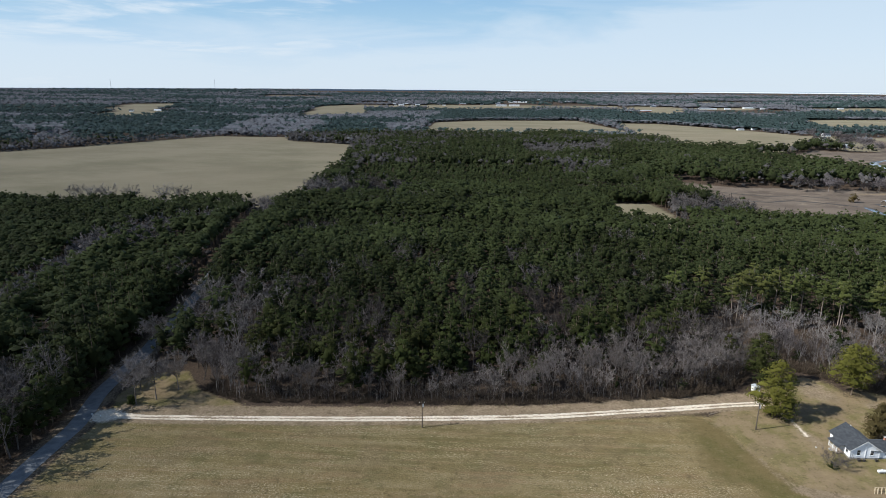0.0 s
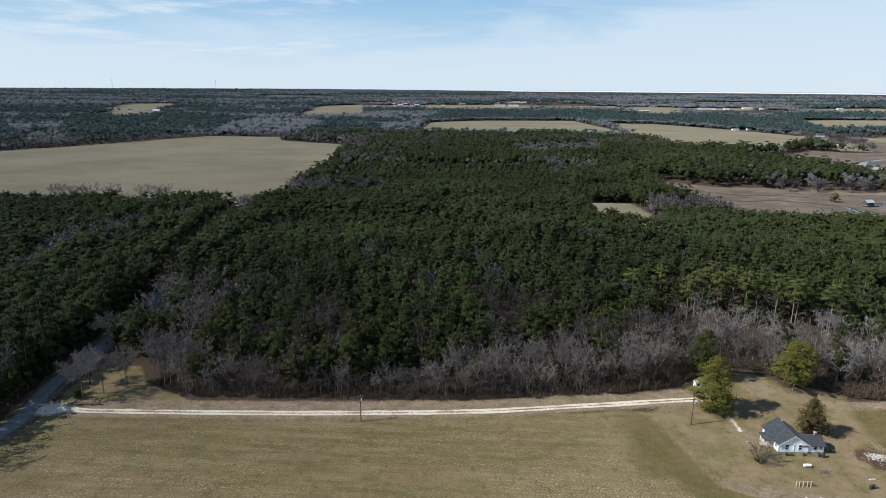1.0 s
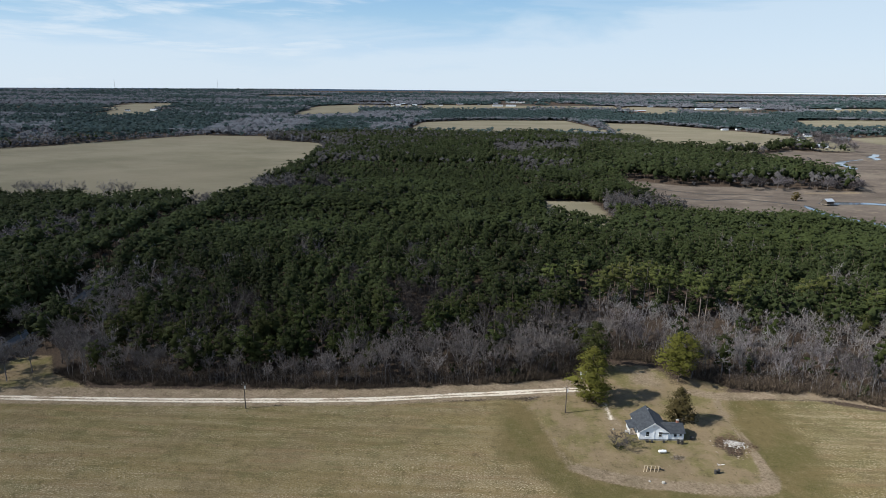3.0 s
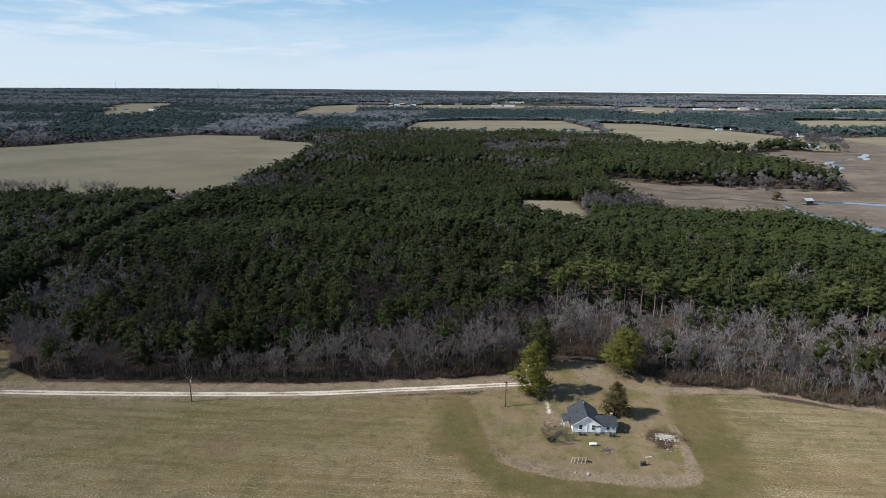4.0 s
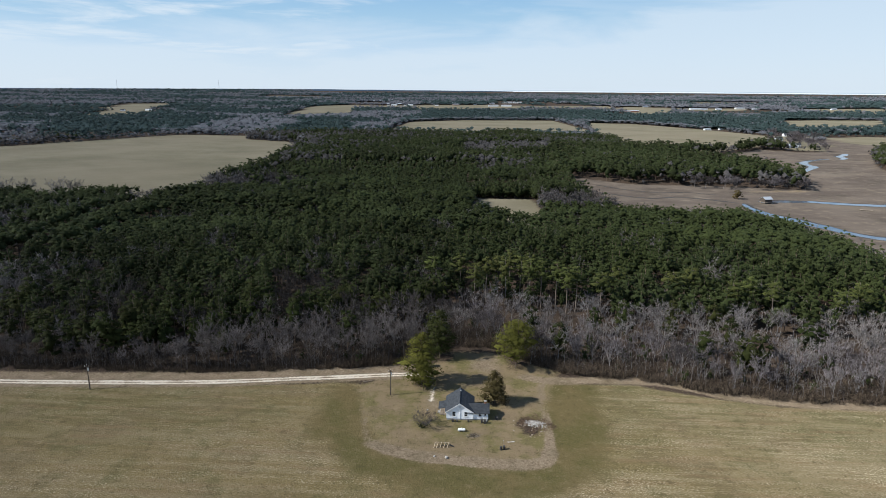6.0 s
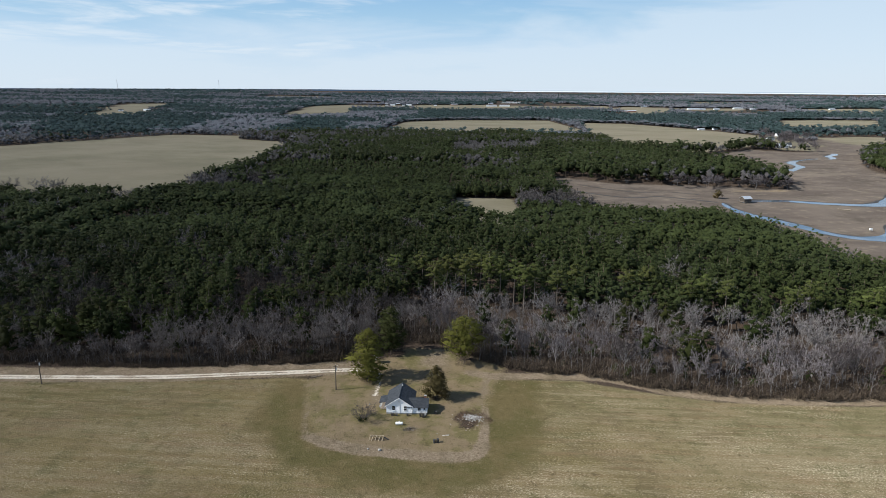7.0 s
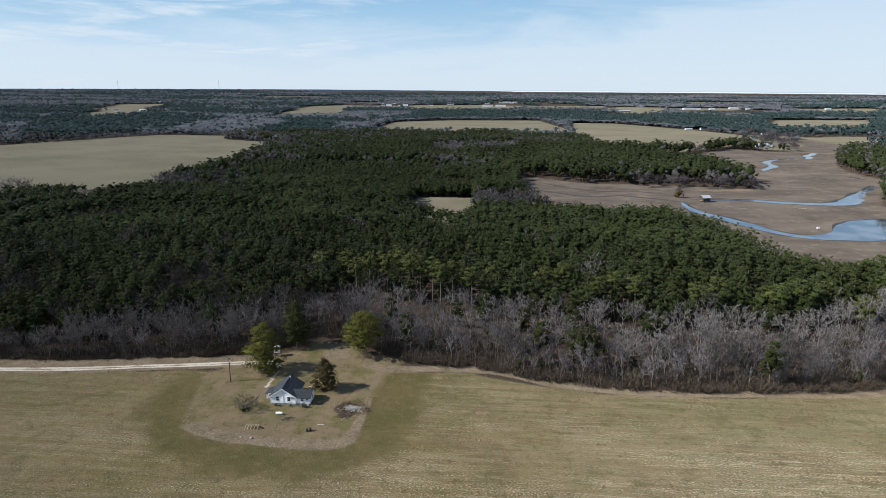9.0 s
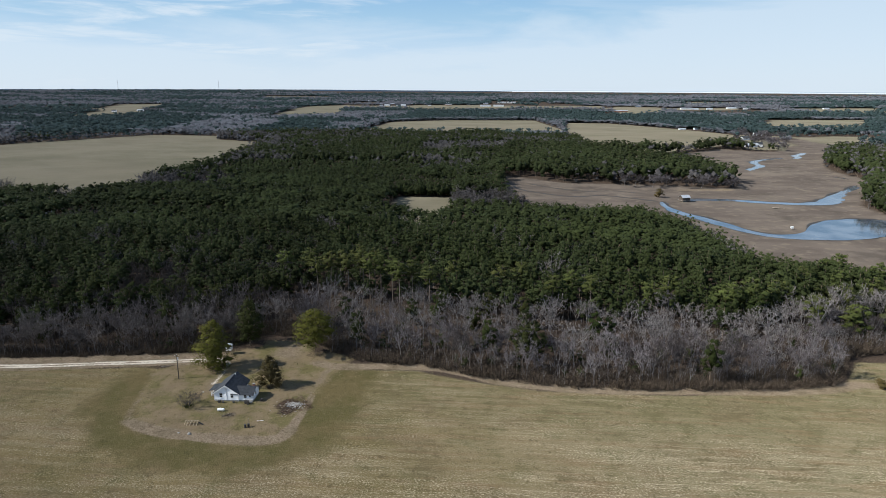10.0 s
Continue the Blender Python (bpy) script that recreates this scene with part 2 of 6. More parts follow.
    straw = n.math("MULTIPLY", n.ramp(rows, 0.36, 0.62), n.ramp(grain, 0.52, 0.61))
    lines = n.math("MULTIPLY", n.ramp(drill.outputs[1], 0.45, 0.95), n.ramp(grain, 0.53, 0.63))
    straw = n.math("MAXIMUM", straw, n.math("MULTIPLY", lines, 0.45))
    thread = n.math("ABSOLUTE", n.math("SUBTRACT", streak, 0.5), 0.0)
    straw = n.math("MAXIMUM", straw, n.math("MULTIPLY", n.math("MULTIPLY", n.ramp(thread, 0.024, 0.002), n.ramp(west.outputs[0], 60.0, 200.0, 0.25, 0.55)), n.ramp(grain, 0.46, 0.60)))
    straw = n.math("MULTIPLY", straw, n.math("ADD", 0.35, patchy))
    straw = n.math("MULTIPLY", straw, n.ramp(west.outputs[0], 100.0, 210.0, 1.0, 1.6))
    straw = n.math("MULTIPLY", straw, n.ramp(west.outputs[1], 145.0, 108.0, 0.9, 1.6))
    field = n.mix(n.math("MULTIPLY", straw, 0.92), field, (0.54, 0.455, 0.315))
    field = n.mix(n.math("MULTIPLY", n.ramp(grain, 0.50, 0.38), 0.55), field, (0.070, 0.060, 0.032))
    field = worn(field, (0.078, 0.062, 0.029), (0.245, 0.190, 0.110), 0.6)
    verge = n.mix(n.ramp(fine, 0.35, 0.7), (0.180, 0.134, 0.090), (0.300, 0.232, 0.162))
    verge = n.mix(n.math("MULTIPLY", n.ramp(mid, 0.45, 0.7), 0.6), verge, (0.118, 0.094, 0.055))
    yard = n.mix(n.ramp(mid, 0.40, 0.60), (0.148, 0.126, 0.054), (0.222, 0.165, 0.098))
    yard = n.mix(n.math("MULTIPLY", n.ramp(n.noise(0.075, 4.0), 0.48, 0.60), 0.65), yard, (0.194, 0.142, 0.090))
    yard = n.mix(n.math("MULTIPLY", n.ramp(fine, 0.45, 0.7), 0.5), yard, (0.165, 0.130, 0.080))
    yard = worn(yard, (0.080, 0.070, 0.030), (0.246, 0.188, 0.114), 0.7)
    verge = worn(verge, (0.095, 0.070, 0.044), (0.340, 0.275, 0.195), 0.6)
    olive = n.mix(n.ramp(n.noise(0.09, 4.0), 0.42, 0.60), (0.094, 0.082, 0.031), (0.128, 0.098, 0.044))
    olive = n.mix(n.ramp(fine, 0.4, 0.7, 0.0, 0.5), olive, (0.150, 0.118, 0.056))
    olive = worn(olive, (0.066, 0.056, 0.026), (0.190, 0.146, 0.082), 0.55)
    sand = n.mix(n.ramp(fine, 0.3, 0.75), (0.50, 0.425, 0.335), (0.78, 0.70, 0.59))
    marsh_rows = n.noise(0.032, 5.0, 0.6, stretch=(0.6, 1.0, 1.0), turn=10)
    marsh = n.mix(n.ramp(marsh_rows, 0.38, 0.62), (0.104, 0.083, 0.068), (0.144, 0.116, 0.094))
    marsh = n.mix(n.math("MULTIPLY", n.ramp(mid, 0.52, 0.72), 0.5), marsh, (0.225, 0.182, 0.136))
    marsh = n.mix(n.ramp(n.noise(0.016, 5.0, 0.6, stretch=(0.6, 1.0, 1.0), turn=-15), 0.52, 0.66, 0.0, 0.4), marsh, (0.205, 0.168, 0.130))
    marsh = n.mix(n.math("MULTIPLY", n.ramp(n.noise(0.030, 5.0, 0.65), 0.54, 0.68), 0.6), marsh, (0.066, 0.055, 0.044))
    hay = n.mix(n.ramp(n.noise(0.012, 7.0, 0.68, stretch=(0.7, 1.0, 1.0), turn=35), 0.36, 0.64), (0.156, 0.138, 0.092), (0.214, 0.186, 0.130))
    hay = n.mix(n.ramp(n.noise(0.006, 3.0), 0.42, 0.60, 0.0, 0.45), hay, (0.196, 0.166, 0.116))
    c = n.mix(edge(sb.outputs[0]), litter, marsh)
    c = n.mix(edge(sb.outputs[2]), c, hay)
    c = n.mix(edge(sa.outputs[0]), c, field)
    c = n.mix(n.math("MULTIPLY", edge(sb.outputs[1], 0.9, 0.15, 0.75), 0.92), c, olive)
    c = n.mix(edge(sa.outputs[2], 0.8), c, yard)
    c = n.mix(edge(sa.outputs[1], 0.7, 0.3, 0.75), c, verge)
    c = n.mix(edge(one.outputs["Alpha"], 1.1, 0.3, 0.75), c, sand)
    n.bump(n.math("ADD", fine, grain), 0.7, 0.3)
    return n.done(c)


m_ground = ground_material()
m_asphalt = plain("worn_asphalt", (0.120, 0.126, 0.134), (0.190, 0.196, 0.204), 0.5, 0.85, bump=0.2)
m_mud = plain("wet_mud", (0.040, 0.033, 0.026), (0.075, 0.062, 0.048), 0.4, 0.6)
m_water = Nodes("creek_water", rough=0.10, spec=0.6)
m_water.bump(m_water.noise(0.5, 3.0), 0.05, 0.1)
m_water = m_water.done(m_water.mix(m_water.ramp(m_water.noise(0.05, 4.0), 0.4, 0.62), (0.060, 0.074, 0.094), (0.170, 0.182, 0.200)))
m_siding = plain("white_clapboard", (0.90, 0.92, 0.94), (0.86, 0.88, 0.90), 0.8, 0.55, stretch=(0.3, 0.3, 6))
m_roof = plain("grey_shingles", (0.036, 0.041, 0.048), (0.062, 0.067, 0.075), 0.9, 0.9, bump=0.3, stretch=(1, 1, 3))
m_trim = plain("white_trim", (0.80, 0.80, 0.79), (0.72, 0.72, 0.71), 2.0, 0.5)
m_glass = plain("dark_window_glass", (0.02, 0.025, 0.03), (0.03, 0.035, 0.04), 1.0, 0.06, spec=0.6)
m_block = plain("concrete_block", (0.36, 0.35, 0.33), (0.26, 0.25, 0.23), 2.0, 0.9, bump=0.2)
m_brick = plain("red_brick", (0.24, 0.10, 0.07), (0.33, 0.16, 0.11), 5.0, 0.85, bump=0.3)
m_dark = plain("dark_metal", (0.035, 0.034, 0.034), (0.075, 0.068, 0.060), 3.0, 0.6)
m_wood = plain("grey_weathered_wood", (0.24, 0.185, 0.135), (0.36, 0.30, 0.235), 3.0, 0.85, stretch=(1, 1, 0.2))
m_pole_wood = plain("dark_creosoted_wood", (0.075, 0.058, 0.045), (0.130, 0.105, 0.082), 3.0, 0.85, stretch=(1, 1, 0.2))
m_pale_wood = plain("pale_dry_wood", (0.42, 0.33, 0.22), (0.52, 0.43, 0.31), 3.0, 0.85, stretch=(1, 1, 0.2))
m_white = plain("white_enamel", (0.82, 0.82, 0.80), (0.70, 0.70, 0.67), 2.5, 0.4)
m_tin = plain("galvanised_tin", (0.62, 0.64, 0.66), (0.50, 0.52, 0.54), 1.5, 0.4, metal=0.3)
m_rubble = plain("plaster_rubble", (0.62, 0.60, 0.57), (0.40, 0.36, 0.31), 1.5, 0.9)
m_dead = plain("dead_brown_brush", (0.120, 0.075, 0.048), (0.200, 0.135, 0.090), 2.0, 0.9)
m_stone = plain("field_stone", (0.50, 0.48, 0.44), (0.36, 0.33, 0.29), 4.0, 0.9, bump=0.3)

# ---------------------------------------------------------------- the plan
TRACK = [(-105, 150), (-99, 151.5), (-90, 151), (-64, 152), (-38, 153.2), (-13, 155), (10, 157), (26, 159), (42, 162), (59, 165), (76, 168.3), (84, 169.5)]
DRIVE = [(84, 169.5), (87, 167), (88, 161), (88.5, 154), (90, 148)]
PAVED = [(-104, -400), (-104, 60), (-104.5, 112), (-105.5, 131), (-105.5, 143), (-107, 151), (-110, 167), (-111.5, 189), (-114, 212), (-118, 242), (-127, 290), (-143, 376), (-152, 436)]
EDGE_PATH = [(116, 170), (124, 168), (142, 170), (160, 169), (173, 163), (189, 160), (205, 159), (229, 161), (263, 164), (278, 167.5), (286, 171), (300, 168), (340, 160)]
RING = [(62, 161), (66, 157), (71, 142), (73.5, 132), (77, 127.8), (84, 124.9), (93, 123.3), (101.5, 122.5), (110, 122.4), (117, 123.1), (120, 126.2), (120.6, 134.5), (120.6, 144), (120, 154), (121, 166)]
YARD = [(66, 160), (71, 142), (77, 130), (86, 126), (97, 123.5), (109, 122.5), (119, 122.5), (121, 134), (121, 150), (124, 168), (127, 174), (117, 182), (104, 187), (93, 187), (84, 176)]
OLIVE = [(62, 161), (58, 152), (56, 141), (61, 129), (71, 118), (86, 110), (106, 107), (124, 111), (133, 124), (136, 142), (137, 156), (136, 166), (118, 168), (70, 162)]
FRONT = [(-101, 149), (-60, 150), (-13, 152), (26, 156), (59, 161), (66, 161), (110, 165), (125, 166), (150, 167), (172, 160), (190, 157), (229, 158), (276, 165), (286, 176), (294, 188), (400, 192), (700, 196), (700, -700), (-101, -700)]
OLD_STRIP = [(-176, 205), (-184, 245), (-193, 295), (-187, 350), (-168, 370)]  # overgrown strip inside the west wood
LANE_BELT = [(-115, 248), (-100, 252), (-85, 244), (-71, 222), (-75, 196), (-62, 164), (-80, 170), (-92, 186), (-107, 212)]  # bare trees east of the lane
CORNER = [(-101, 153), (-104, 164), (-100, 178), (-90, 180), (-82, 168), (-68, 161), (-60, 153)]  # grass under the bare trees by the junction
WOOD_EDGE = [(-400, 400), (-86, 181), (-81, 169), (-68, 162), (-38, 163), (-14, 164), (10, 165), (35, 168), (61, 173), (78, 178), (90, 192), (104, 194), (116, 184), (126, 176), (136, 174), (153, 171.5), (170, 166), (195, 161), (229, 163), (264, 167), (278, 171), (284, 178), (290, 192), (302, 197), (345, 200)]
MEADOW = [(-900, 428), (-328, 436), (-162, 452), (-138, 462), (-140, 560), (-150, 720), (-180, 965), (-225, 985), (-300, 1020), (-330, 1095), (-455, 1100), (-550, 935), (-630, 805), (-900, 660)]
CLEARING = [(92, 384), (92, 492), (137, 494), (141, 455), (136, 384)]
STRIP = [(-104, 1200), (-100, 1590), (22, 1685), (262, 1715), (305, 1330), (290, 1230), (140, 1200)]
FAR_FIELD = [(300, 900), (302, 1250), (336, 1610), (442, 1600), (554, 1407), (612, 1266), (612, 1200), (580, 1130), (520, 1010), (411, 900)]
MARSH = [(172, 530), (180, 640), (237, 592), (336, 588), (388, 573), (406, 615), (396, 740), (325, 840), (420, 880), (500, 965), (540, 935), (575, 940), (668, 1125), (700, 1215), (870, 1260), (880, 1210), (716, 1028), (623, 900), (556, 770), (541, 720), (541, 650), (524, 600), (484, 548), (456, 496), (455, 462), (470, 436), (560, 330), (600, 120), (365, 175), (350, 262), (304, 290), (300, 345), (288, 402), (276, 430), (228, 424), (186, 450)]
PALE = [[(700, 1075), (790, 1110), (840, 1185), (870, 1255), (752, 1240), (715, 1180)], [(-1260, 2080), (-1080, 2110), (-1270, 2760), (-1456, 2654)], [(-1060, 1640), (-880, 1690), (-1029, 2177), (-1190, 2080)], [(-500, 1770), (-330, 1930), (-500, 2850), (-649, 2640)],
        [(-185, 2260), (25, 2330), (110, 2950), (-215, 2890)], [(740, 1430), (960, 1450), (1190, 1890), (909, 1850)], [(560, 2200), (700, 2180), (830, 2800), (640, 2850)]]
PLOTS = [(538, 950), (590, 955), (640, 1070), (690, 1235), (606, 1245), (575, 1120)]  # gardens by the head of the marsh
GREY_WOODS = [[(-435, 1055), (-290, 1085), (-340, 1444), (-388, 1571), (-547, 1648), (-540, 1470), (-470, 1130)], [(-560, 800), (-488, 890), (-640, 985), (-845, 1286), (-960, 1269)], [(-245, 1024), (-165, 1030), (-172, 1066), (-290, 1080)], [(67, 826), (174, 806), (194, 982), (65, 927)]]
GREEN_WOODS = [[(-640, 990), (-488, 900), (-473, 1130), (-547, 1467), (-590, 1638), (-822, 1832), (-1071, 1673)], [(-290, 1080), (-173, 1066), (-193, 1411), (-337, 1444)], [(-1337, 1773), (-1100, 1705), (-1183, 2122), (-1719, 3053), (-2410, 3132)],
               [(-120, 1600), (179, 1640), (328, 1530), (443, 1345), (559, 1215), (655, 1160), (760, 1130), (1000, 1480), (838, 1740), (818, 2060), (565, 2090), (346, 2290), (-100, 2184)]]
more = random.Random(77)
for _ in range(6):  # further fields between the far woods
    d, a = more.uniform(2500, 4000), radians(more.uniform(-40, 31))
    w, h = more.uniform(120, 420), more.uniform(200, 420)
    cx, cy = 90 + d * math.tan(a), d
    PALE.append([(cx - w, cy - h / 2), (cx + w, cy - h / 2 + 40), (cx + w * 1.1, cy + h / 2), (cx - w * 1.05, cy + h / 2 - 30)])


def inside(poly, x, y):
    hit = np.zeros(np.shape(x), bool)
    for (x0, y0), (x1, y1) in zip(poly, poly[1:] + poly[:1]):
        cross = (y0 > y) != (y1 > y)
        hit ^= cross & (x < (x1 - x0) * (y - y0) / ((y1 - y0) or 1e-9) + x0)
    return hit


def away(line, x, y):
    """Distance to a polyline."""
    best = np.full(np.shape(x), 1e9)
    for (x0, y0), (x1, y1) in zip(line, line[1:]):
        dx, dy = x1 - x0, y1 - y0
        k = np.clip(((x - x0) * dx + (y - y0) * dy) / (dx * dx + dy * dy), 0, 1)
        best = np.minimum(best, np.hypot(x - x0 - k * dx, y - y0 - k * dy))
    return best


def soft(poly, x, y, width):
    """1 inside a polygon, 0 outside, with a ramp of that width over its edge."""
    d = away(poly + poly[:1], x, y)
    return np.clip(0.5 + np.where(inside(poly, x, y), d, -d) / width, 0, 1)


def smooth(line, step=2.0):
    """A Catmull-Rom curve through the points of a line."""
    p = [np.array(q, float) for q in line]
    p = [2 * p[0] - p[1], *p, 2 * p[-1] - p[-2]]
    out = []
    for a, b, c, d in zip(p, p[1:], p[2:], p[3:]):
        n = max(2, int(np.linalg.norm(c - b) / step))
        for u in np.arange(n) / n:
            out.append(0.5 * (2 * b + (c - a) * u + (2 * a - 5 * b + 4 * c - d) * u * u + (3 * b - a - 3 * c + d) * u ** 3))
    return np.array(out + [p[-2]])


def slow(x, y, size, seed):
    """Smooth value noise, 0 to 1."""
    g = np.random.default_rng(seed).random((64, 64))
    u, v = np.mod(x / size, 64), np.mod(y / size, 64)
    i, j = u.astype(int), v.astype(int)
    a, b = u - i, v - j
    a, b = a * a * (3 - 2 * a), b * b * (3 - 2 * b)
    i1, j1 = (i + 1) % 64, (j + 1) % 64
    return (g[i, j] * (1 - a) + g[i1, j] * a) * (1 - b) + (g[i, j1] * (1 - a) + g[i1, j1] * a) * b


def rise(x, y):
    """Height of the land: flat, the marsh two metres lower, a slow swell towards the skyline."""
    far = np.clip((np.hypot(x - 90, y) - 2400) / 2400, 0, 1)
    return 46 * far ** 1.6 - 2.2 * soft(MARSH, x, y, 24)


TRACK_S, DRIVE_S, EDGE_S, RING_S = ([tuple(p) for p in smooth(q, 6)] for q in (TRACK, DRIVE, EDGE_PATH, RING))

# ---------------------------------------------------------------- ground, road, creek


def steps(*spans):
    out = []
    for a, b, s in spans:
        out += list(np.arange(a, b, s))
    return np.array(out + [spans[-1][1]])


gx = steps((-6000, -1500, 450), (-1500, -500, 60), (-500, -126, 14), (-126, 128, 1.5), (128, 310, 2.2), (310, 620, 10), (620, 1500, 60), (1500, 6000, 450))
gy = steps((-3000, -200, 400), (-200, 96, 16), (96, 146, 1.6), (146, 176, 0.55), (176, 200, 1.6), (200, 660, 10), (660, 1800, 20), (1800, 3000, 60), (3000, 6000, 150))
X, Y = np.meshgrid(gx, gy)
rng = np.random.default_rng(5)
d_track = away(TRACK_S, X, Y)
ruts = np.clip(1.12 - np.abs(d_track - 0.75) / 0.82, 0, 1) * (0.72 + 0.45 * slow(X * 0.5, Y * 3, 2.5, 71))
ruts = np.maximum(ruts, np.clip(1.2 - np.hypot(X + 101, (Y - 151.5)) / 5.2, 0, 1))
d_drive = away(DRIVE_S, X, Y)
ruts = np.maximum(ruts, 0.72 * np.clip(1.2 - np.abs(d_drive) / 1.3, 0, 1) * (Y < 171) * (Y > 152))
verge = np.clip(1.25 - np.abs(d_track - 1.0) / 3.2, 0, 1)
north = (Y > np.interp(X, [p[0] for p in TRACK], [p[1] for p in TRACK])) & (X > -100) & (X < 84)
verge = np.maximum(verge, 0.9 * north * np.clip((8.5 - d_track) / 3.0, 0, 1) * (0.75 + 0.4 * slow(X, Y, 5, 73)))
verge = np.maximum(verge, np.clip(1.2 - away(EDGE_S, X, Y) / 3.4, 0, 1))
verge = np.maximum(verge, np.clip(1.15 - 0.02 * (Y - 124), 0.62, 1.15) * np.where((X < 76) & (Y > 128), 0.62, 1.0) * (0.72 + 0.5 * slow(X, Y, 3.5, 75)) * np.clip(1.3 - away(RING_S, X, Y) / np.where(Y < 128, 2.6, 2.0), 0, 1))
verge = np.maximum(verge, 0.62 * np.clip(1.2 - np.abs(d_drive) / 3.4, 0, 1))
verge = np.maximum(verge, 0.75 * np.clip(1.3 - np.hypot(X - 105, (Y - 178) * 1.3) / 11, 0, 1))
verge = np.maximum(verge, 0.55 * np.clip(1.2 - np.abs(away(PAVED, X, Y) - 3) / 4, 0, 1))
field = soft(FRONT, X, Y, 5)
shore_sand = np.clip(1.2 - np.abs(Y - 566 - 0.06 * (X - 340)) / 7, 0, 1) * np.clip((X - 318) / 20, 0, 1) * np.clip((402 - X) / 20, 0, 1)
verge = np.maximum(verge, 0.8 * shore_sand)
hay = np.maximum.reduce([soft(q, X, Y, 18) for q in (MEADOW, CLEARING, STRIP, FAR_FIELD, PLOTS, *PALE)])
yard = np.maximum(soft(YARD, X, Y, 9), soft(CORNER, X, Y, 5))
olive = soft(OLIVE, X, Y, 13) * (1 - soft(YARD, X, Y, 5))
marsh = soft(MARSH, X, Y, 16)
trash = np.clip(1.5 - np.hypot(X - 115.5, (Y - 140.5) * 0.8) / 4.2, 0, 1) * (0.6 + 0.5 * slow(X, Y, 2.2, 74))
under = np.maximum.reduce([np.clip(1.4 - np.hypot(X - a, Y - b) / r, 0, 1) for a, b, r in ((84.6, 162.4, 4.5), (88.5, 182, 5), (113.4, 176.8, 5.5), (106.6, 152.2, 3.2))])
brown = np.maximum(0.85 * trash, 0.55 * under)  # trampled earth; under the yard trees, fallen needles with shade painted in
field, yard, verge = field * (1 - brown), yard * (1 - brown), verge * (1 - brown)
Z = rise(X, Y) - 0.07 * ruts


def grid_mesh(name, X, Y, Z):
    h, w = X.shape
    k = np.arange(h * w).reshape(h, w)
    quads = np.stack([k[:-1, :-1], k[:-1, 1:], k[1:, 1:], k[1:, :-1]], -1).reshape(-1, 4)
    me = bpy.data.meshes.new(name)
    me.vertices.add(h * w)
    me.vertices.foreach_set("co", np.stack([X, Y, Z], -1).astype(np.float32).ravel())
    me.loops.add(quads.size)
    me.loops.foreach_set("vertex_index", quads.astype(np.int32).ravel())
    me.polygons.add(len(quads))
    me.polygons.foreach_set("loop_start", np.arange(0, quads.size, 4, dtype=np.int32))
    me.polygons.foreach_set("use_smooth", np.ones(len(quads), bool))
    me.update(calc_edges=True)
    return me


me = grid_mesh("ground", X, Y, Z)
for key, bands in (("cover_a", (field, verge, yard, ruts)), ("cover_b", (marsh, olive, hay, np.ones_like(X)))):
    layer = me.attributes.new(key, "FLOAT_COLOR", "POINT")
    layer.data.foreach_set("color", np.stack(bands, -1).astype(np.float32).ravel())
me.materials.append(m_ground)
tagged(new("ground", me), "flat farmland of stubble field, mown yard, leaf litter and brown marsh", "ground", kind="structure")


def ribbon(name, line, half, material, label, category, z):
    c = smooth(line, 3.0)
    t = np.gradient(c, axis=0)
    t /= np.linalg.norm(t, axis=1)[:, None]
    side = np.stack([t[:, 1], -t[:, 0]], 1)
    wob = 0.25 * np.sin(np.arange(len(c)) * 0.7) * np.sin(np.arange(len(c)) * 0.23)
    rows = np.stack([c - side * (half + wob)[:, None], c - side * 0.5 * half, c + side * 0.5 * half, c + side * (half - wob)[:, None]], 1) if np.ndim(half) or True else None
    me = grid_mesh(name, rows[..., 0], rows[..., 1], np.full(rows.shape[:2], z) + np.array([0, 0.05, 0.05, 0]))
    me.materials.append(material)
    return tagged(new(name, me), label, category, kind="structure")


ribbon("road", PAVED, 2.4, m_asphalt, "narrow worn grey asphalt lane along the wood", "road", 0.04)

CREEK = [  # far bank, near bank
    ([(306, 505), (308, 473), (318, 448), (330, 425), (341, 397), (356, 391), (372, 402), (389, 427), (414, 445), (446, 446), (520, 440)],
     [(303, 500), (302, 468), (307, 450), (319, 423), (330, 400), (344, 383), (362, 379), (384, 379), (406, 386), (430, 396), (520, 400)]),
    ([(322, 516), (340, 521), (362, 523), (386, 516), (412, 511), (431, 518), (451, 542), (480, 575), (510, 611), (528, 632), (529, 655), (520, 676)],
     [(323, 508), (340, 513), (362, 514), (384, 506), (408, 502), (424, 501), (442, 508), (460, 523), (488, 564), (518, 602), (537, 632), (536, 664)]),
    ([(452, 728), (470, 752), (480, 774), (482, 800), (496, 822), (520, 842), (545, 858)],
     [(453, 716), (472, 742), (487, 762), (489, 788), (500, 814), (522, 838), (546, 855)]),
    ([(556, 852), (566, 868), (570, 890), (584, 906), (600, 930)],
     [(560, 850), (574, 866), (580, 890), (592, 902), (606, 926)]),
]
